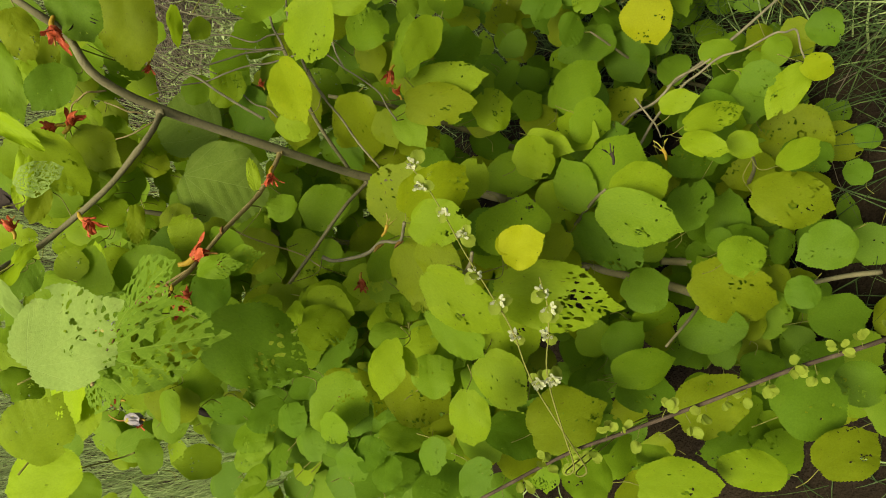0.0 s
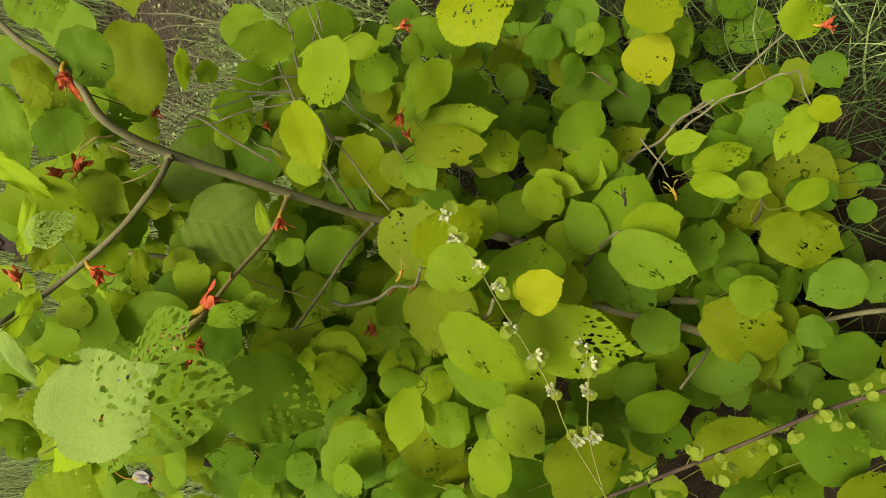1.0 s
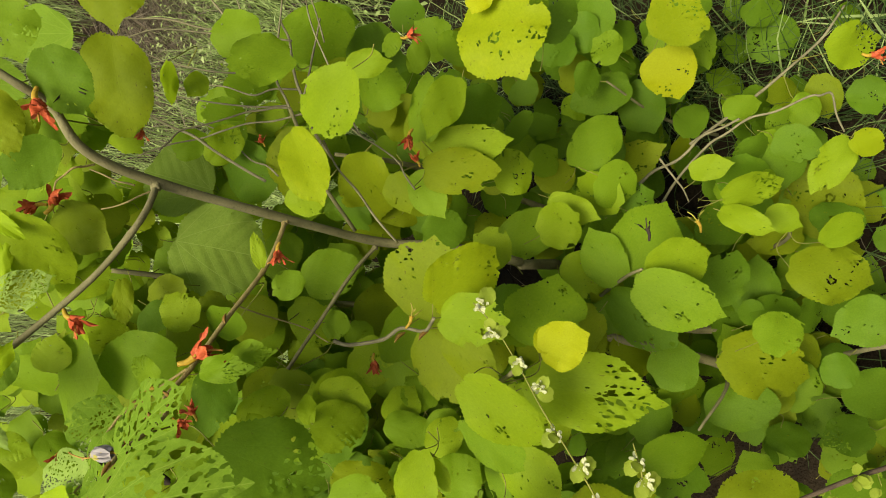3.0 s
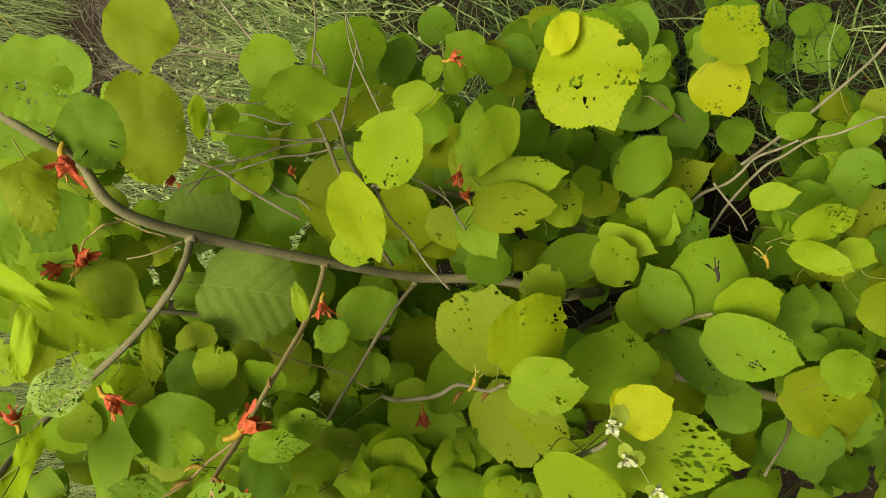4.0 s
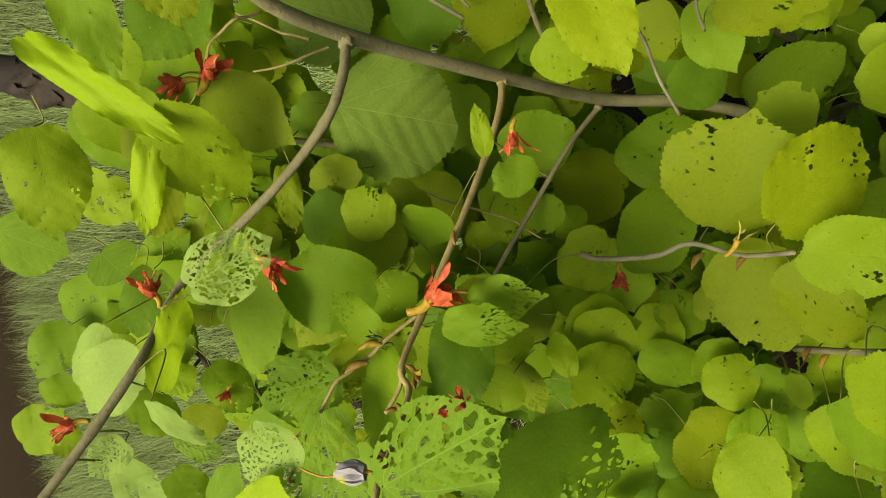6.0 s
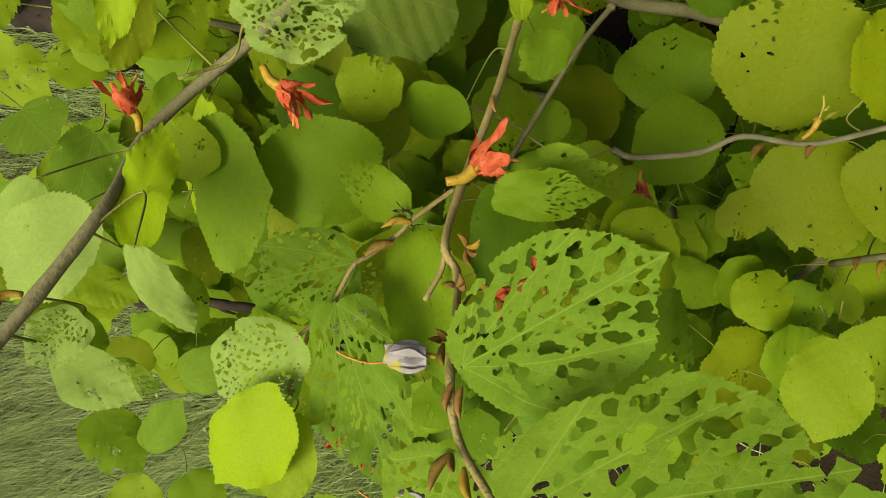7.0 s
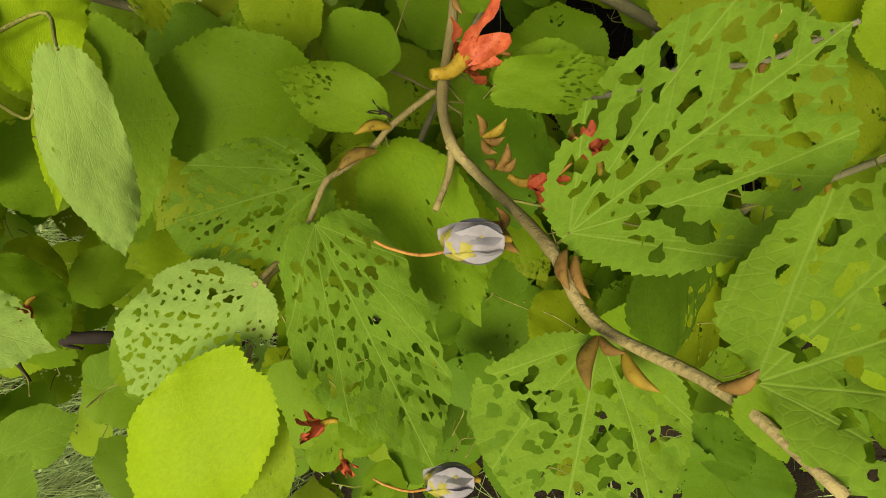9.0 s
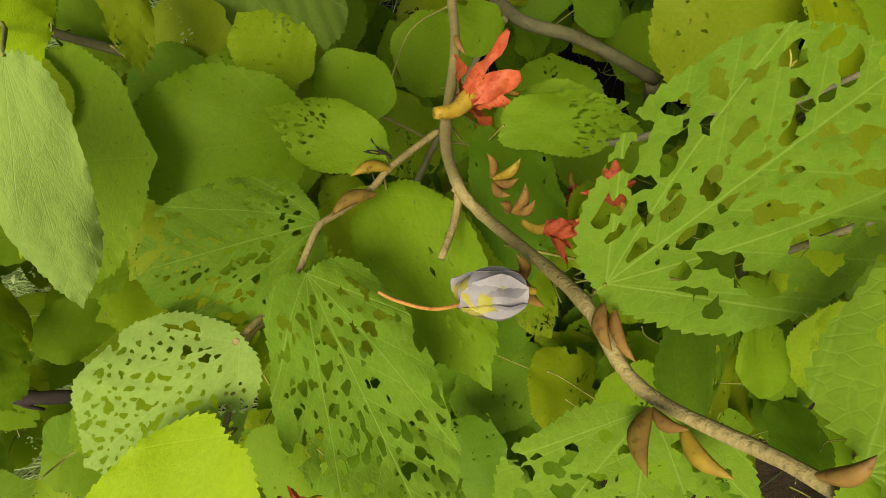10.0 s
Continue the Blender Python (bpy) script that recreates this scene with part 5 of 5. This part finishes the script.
def dead_trunk(points):
    owner = thing("dead_tree", "leaning dark brown dead tree with ragged peeling bark", "tree")
    end = Vector(points[-1])
    points = list(points) + [(end.x + 0.05, end.y + 0.02, 0.45), (end.x + 0.06, end.y + 0.02, -0.02)]
    verts, faces, line = tube(points, 0.034, 0.048, 16, 10, 0.30, 12)
    stem = part("stem", mesh_object("stem", verts, faces, DEAD), owner)
    rnd = random.Random(5)
    for k in range(4, len(line) - 8, 2):
        out = Vector((rnd.uniform(-1, 1), -0.8, rnd.uniform(-0.5, 0.8))).normalized()
        way = (line[k + 1] - line[k]).normalized() * rnd.choice((-1, 1)) + out * 0.3
        v, f = strap(line[k] + out * 0.036, way, out, rnd.uniform(0.05, 0.12), rnd.uniform(0.02, 0.045), rnd.uniform(-0.6, 0.9))
        part("flake", mesh_object("bark_flake", v, f, DEAD), stem)


# flowers: start
flower("red", (0.2851, 0.9310, 1.3415), (0.2426, 0.9191, 1.3428), (-0.19, -0.93, 0.30))
flower("red", (0.1640, 1.0032, 1.3157), (0.1597, 1.0188, 1.3444), (-0.01, -0.95, 0.31))
flower("red", (0.1541, 1.0048, 1.3180), (0.1867, 0.9832, 1.3047), (0.01, -0.95, 0.30))
flower("red", (0.0117, 0.9460, 1.3798), (0.0400, 0.9451, 1.3890), (0.22, -0.95, 0.24))
flower("red", (0.0461, 0.9395, 1.3125), (0.0201, 0.9133, 1.2975), (0.17, -0.93, 0.34))
flower("red", (-0.0210, 0.8946, 1.2040), (0.0057, 0.8711, 1.1603), (0.25, -0.84, 0.49))
flower("red", (0.1238, 0.9239, 1.0563), (0.0900, 0.9198, 1.0655), (0.05, -0.78, 0.62))
flower("red", (0.2877, 0.8459, 0.8898), (0.2549, 0.8465, 0.9041), (-0.15, -0.62, 0.77))
flower("red", (0.2344, 0.8447, 0.8767), (0.2560, 0.8483, 0.8912), (-0.09, -0.62, 0.78))
flower("red", (-0.0375, 0.9032, 0.9133), (-0.0695, 0.8949, 0.9180), (0.23, -0.66, 0.71))
flower("yellow", (0.0173, 0.7485, 0.9810), (0.0480, 0.7332, 0.9746), (0.20, -0.60, 0.78))
flower("dry", (0.1288, 0.6124, 0.6456), (0.1649, 0.6133, 0.6563), (0.03, -0.31, 0.95))
flower("yellow", (0.1429, 0.5893, 0.5366), (0.1799, 0.5949, 0.5522), (0.02, -0.26, 0.97))
flower("red", (0.2819, 1.1093, 0.9823), (0.2993, 1.1107, 0.9947), (-0.13, -0.81, 0.57))
flower("red", (0.4465, 0.9254, 0.8489), (0.4530, 0.8971, 0.8299), (-0.30, -0.63, 0.72))
flower("red", (-0.1924, 0.9061, 1.2660), (-0.1965, 0.9197, 1.2828), (0.42, -0.53, 0.74))
flower("red", (-0.0690, 0.8380, 1.2301), (-0.0738, 0.8094, 1.2258), (0.06, -0.36, 0.93))
flower("red", (-0.0661, 0.7979, 1.2208), (-0.0461, 0.8042, 1.2291), (0.05, -0.24, 0.97))
flower("red", (-0.2203, 0.9190, 1.2439), (-0.2331, 0.9103, 1.2511), (0.45, -0.51, 0.73))
flower("red", (-0.2437, 1.4605, 1.0779), (-0.2626, 1.4614, 1.0912), (0.22, -0.84, 0.50))
flower("red", (-0.0772, 0.9848, 1.4297), (-0.0817, 0.9964, 1.4582), (0.46, -0.88, 0.15))
flower("red", (-0.1647, 1.1410, 1.2679), (-0.1796, 1.1382, 1.2850), (0.44, -0.84, 0.32))
flower("red", (0.2742, 1.0158, 1.2032), (0.2535, 1.0134, 1.2108), (-0.21, -0.93, 0.30))
flower("red", (0.3639, 0.3732, 0.5488), (0.3588, 0.3485, 0.5332), (-0.29, -0.27, 0.92))
flower("grey", (-0.0877, 0.8105, 1.2938), (-0.0911, 0.8308, 1.3139), (0.15, -0.35, 0.92))
flower("grey", (-0.2028, 0.8297, 1.2637), (-0.2027, 0.8495, 1.2828), (0.48, -0.33, 0.81))
bud((-0.0488, 0.9087, 1.2209), (-0.0532, 0.9187, 1.2359), (-0.00, -0.52, 0.85))
bud((-0.0611, 0.9078, 1.2351), (-0.0708, 0.9178, 1.2512), (0.03, -0.54, 0.84))
bud((-0.0872, 0.7861, 1.3076), (-0.0970, 0.7813, 1.3162), (0.17, -0.28, 0.95))
bud((-0.0893, 0.7834, 1.3044), (-0.0997, 0.7760, 1.3118), (0.17, -0.26, 0.95))
bud((-0.1090, 0.7690, 1.3261), (-0.1170, 0.7672, 1.3358), (0.28, -0.21, 0.93))
bud((-0.1090, 0.7681, 1.3256), (-0.1093, 0.7617, 1.3315), (0.28, -0.21, 0.94))
bud((-0.1125, 0.7610, 1.3250), (-0.1172, 0.7522, 1.3306), (0.30, -0.18, 0.94))
bud((-0.1113, 0.7329, 1.3424), (-0.1052, 0.7270, 1.3473), (0.33, -0.04, 0.94))
bud((-0.0510, 0.8545, 1.2262), (-0.0444, 0.8534, 1.2334), (0.00, -0.41, 0.91))
bud((-0.0515, 0.8535, 1.2258), (-0.0455, 0.8444, 1.2291), (0.00, -0.40, 0.92))
bud((-0.0528, 0.8529, 1.2257), (-0.0517, 0.8441, 1.2302), (0.01, -0.40, 0.92))
bud((-0.0536, 0.8537, 1.2263), (-0.0569, 0.8458, 1.2321), (0.01, -0.40, 0.92))
bud((-0.0644, 0.8337, 1.2548), (-0.0569, 0.8289, 1.2600), (0.05, -0.38, 0.92))
bud((-0.0648, 0.8328, 1.2544), (-0.0610, 0.8260, 1.2593), (0.05, -0.38, 0.92))
bud((-0.0649, 0.8354, 1.2557), (-0.0623, 0.8346, 1.2639), (0.05, -0.39, 0.92))
bud((-0.0874, 0.8209, 1.2763), (-0.0804, 0.8202, 1.2837), (0.14, -0.36, 0.92))
bud((-0.0871, 0.8181, 1.2805), (-0.0912, 0.8113, 1.2870), (0.14, -0.36, 0.92))
bud((-0.0884, 0.8228, 1.2775), (-0.0848, 0.8220, 1.2855), (0.15, -0.37, 0.92))
bud((0.0321, 0.9179, 1.1351), (0.0215, 0.9101, 1.1390), (0.18, -0.82, 0.55))
bud((0.0072, 0.7821, 0.9544), (-0.0047, 0.7839, 0.9688), (0.20, -0.61, 0.77))
bud((0.0113, 0.7468, 0.9456), (0.0009, 0.7479, 0.9591), (0.20, -0.57, 0.80))
bud((-0.0772, 0.6905, 0.8900), (-0.0896, 0.6901, 0.9020), (0.30, -0.47, 0.83))
bud((-0.0819, 0.7102, 0.8820), (-0.0904, 0.7091, 0.8930), (0.30, -0.49, 0.82))
flower("dry", (0.3133, 0.9384, 1.3112), (0.2762, 0.9224, 1.3078), (-0.23, -0.91, 0.33))
flower("dry", (-0.0439, 0.9083, 1.2197), (-0.0389, 0.9158, 1.2316), (-0.02, -0.52, 0.85))
leafy_stem([(-0.320, 0.621, 0.917), (-0.263, 0.551, 0.834), (-0.236, 0.505, 0.779), (-0.196, 0.435, 0.696), (-0.154, 0.365, 0.613), (-0.115, 0.287, 0.520), (-0.084, 0.253, 0.323)])
hairy_stem([(-0.205, 0.392, 0.996), (-0.117, 0.387, 1.073), (-0.071, 0.398, 1.088), (-0.037, 0.410, 1.104), (-0.003, 0.423, 1.121), (0.027, 0.433, 1.134), (0.057, 0.444, 1.149), (0.074, 0.454, 1.161)])
hairy_stem([(-0.200, 0.393, 1.012), (-0.110, 0.366, 1.079), (-0.069, 0.364, 1.081), (-0.045, 0.364, 1.083), (-0.023, 0.368, 1.088)])
dead_branch([(-0.207, 1.484, 1.247), (-0.244, 1.427, 1.217), (-0.268, 1.397, 1.204), (-0.255, 1.354, 1.170), (-0.257, 1.308, 1.139), (-0.258, 1.257, 1.105), (-0.314, 1.203, 0.958)])
dead_trunk([(0.181, 2.080, 1.442), (0.140, 1.923, 1.275), (0.094, 1.828, 1.175), (0.042, 1.726, 1.068), (0.019, 1.608, 0.942), (-0.041, 1.450, 0.629)])
# flowers: end


# ---- grass ----
def grass_material(name, low, high):
    m = Mat(name)
    g = m.node("ShaderNodeNewGeometry")
    colour = m.mix(g.outputs["Random Per Island"], low, high)
    m.set(m.mix(m.ramp(m.noise(40.0), 0.3, 0.7), colour, tuple(c * 0.7 for c in low)), 0.6, 0.2)
    m.translucent(colour, 0.3)
    return m.m


GRASS = grass_material("green_grass", (0.20, 0.30, 0.085), (0.42, 0.50, 0.21))
# darker copy of GRASS: the shade round the shrub put into the blades' colour
SHADE_GRASS = grass_material("shaded_green_grass", (0.030, 0.065, 0.014), (0.105, 0.165, 0.045))
BRUSH = grass_material("grey_brown_stalk", (0.10, 0.082, 0.058), (0.30, 0.25, 0.18))
# straw toned down as well, in place of the shrub's shade
STRAW = grass_material("dry_straw", (0.075, 0.062, 0.042), (0.22, 0.185, 0.125))


def blades(name, spots, material, label, category, lengths, width, lean, seed, aim=(0.0, math.pi)):
    """Bent, tapering blades of grass, too many to count."""
    rnd = random.Random(seed)
    verts, faces = [], []
    for x, y, size in spots:
        a, tilt = aim[0] + rnd.uniform(-aim[1], aim[1]), rnd.uniform(*lean)
        length, w = rnd.uniform(*lengths) * size, width * rnd.uniform(0.6, 1.3) * max(1.0, size)
        out = Vector((math.cos(a), math.sin(a), 0))
        flat = Vector((-math.sin(a), math.cos(a), 0))
        if rnd.random() < 0.5:
            b = rnd.uniform(0, 6.3)
            flat = Vector((math.cos(b), math.sin(b), 0.2)).normalized()
        p, k0 = Vector((x, y, ground_height(x, y) - 0.005)), len(verts)
        steps = 3
        for k in range(steps + 1):
            t = k / steps
            bend = tilt + t * t * rnd.uniform(0.3, 0.9)
            if k:
                p = p + (out * math.sin(bend) + Vector((0, 0, 1)) * math.cos(bend)) * (length / steps)
                p.z = max(p.z, 0.0)
            half = w * (1 - t) ** 0.7 * 0.5 + 0.0002
            verts += [p - flat * half, p + flat * half]
        faces += [(k0 + 2 * k, k0 + 2 * k + 1, k0 + 2 * k + 3, k0 + 2 * k + 2) for k in range(steps)]
    return tagged(new(name, mesh_object(name, verts, faces, material)), label, category, kind="stuff")


rs = random.Random(3)
field, y_last = [], 0.0
while len(field) < 70000:
    y = 1.9 + 15 * rs.random() ** 1.7 + abs(rs.gauss(0, 0.35)) - 0.3 * noise.noise((y_last * 0.3, 0.0, 0.0))
    x = rs.gauss(-0.6 * y, 0.8 * y + 0.4)
    y_last = x
    if -2.6 * y - 1 < x < 1.0 * y + 1 and math.hypot(x - 1.8, (y - 4.4) * 0.8) > 0.8 + 0.4 * rs.random():
        field.append((x, y, 0.8 + 0.05 * y))
blades("grass_field", field, GRASS, "tall green meadow grass growing beyond the shrub", "grass", (0.22, 0.60), 0.005, (0.02, 0.4), 1)
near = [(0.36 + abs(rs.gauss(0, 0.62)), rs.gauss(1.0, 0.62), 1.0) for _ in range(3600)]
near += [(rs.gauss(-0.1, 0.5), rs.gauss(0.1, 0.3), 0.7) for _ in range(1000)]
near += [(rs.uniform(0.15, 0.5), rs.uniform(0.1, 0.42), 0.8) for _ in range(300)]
blades("grass_tuft", near, SHADE_GRASS, "thin long grass blades, coloured dark for shade, sprawling over the soil", "grass", (0.10, 0.36), 0.0026, (0.2, 1.2), 2)
dry = [(rs.gauss(0.6, 0.3), rs.uniform(0.1, 1.4), 1.0) for _ in range(160)]
blades("dry_grass", dry, STRAW, "dry pale grass stalks lying on the soil", "grass", (0.1, 0.3), 0.0018, (0.9, 1.5), 4)
stalks = [(rs.gauss(1.75, 0.55), rs.gauss(4.1, 0.6), 1.0) for _ in range(4200)]
blades("dry_brush", stalks, BRUSH, "tangle of dry grey-brown stalks beyond the shrub", "brush", (0.3, 1.0), 0.008, (0.6, 1.45), 6, (-1.2, 0.7))
lawn = [(rs.gauss(0, 3.0), rs.gauss(-0.5, 2.0), 1.0) for _ in range(26000)]
lawn = [p for p in lawn if not (-0.7 < p[0] < 0.36 and 0.3 < p[1] < 1.6)]
blades("lawn_grass", lawn, GRASS, "short green grass round the shrub", "grass", (0.08, 0.25), 0.005, (0.2, 1.0), 7)


def herb_patch():
    """A low weed of small pale leaves beyond the shrub."""
    rnd = random.Random(15)
    verts, faces = [], []
    for _ in range(5200):
        x, y = rnd.gauss(0.7, 0.9), rnd.gauss(2.9, 0.5)
        p = Vector((x, y, abs(rnd.gauss(0.15, 0.18))))
        a, s = rnd.uniform(0, 6.3), rnd.uniform(0.007, 0.016)
        u = Vector((math.cos(a), math.sin(a), rnd.uniform(-0.3, 0.6)))
        v = Vector((-math.sin(a), math.cos(a), rnd.uniform(-0.5, 0.5)))
        k = len(verts)
        verts += [p - u * s, p - v * s * 0.5 + Vector((0, 0, 0.002)), p + u * s, p + v * s * 0.5 + Vector((0, 0, 0.002))]
        faces.append((k, k + 1, k + 2, k + 3))
    weed = grass_material("pale_weed_leaf", (0.20, 0.28, 0.08), (0.42, 0.48, 0.24))
    tagged(new("weed_patch", mesh_object("weed_patch", verts, faces, weed)), "low weed with small pale green leaves", "weed", kind="stuff")


herb_patch()
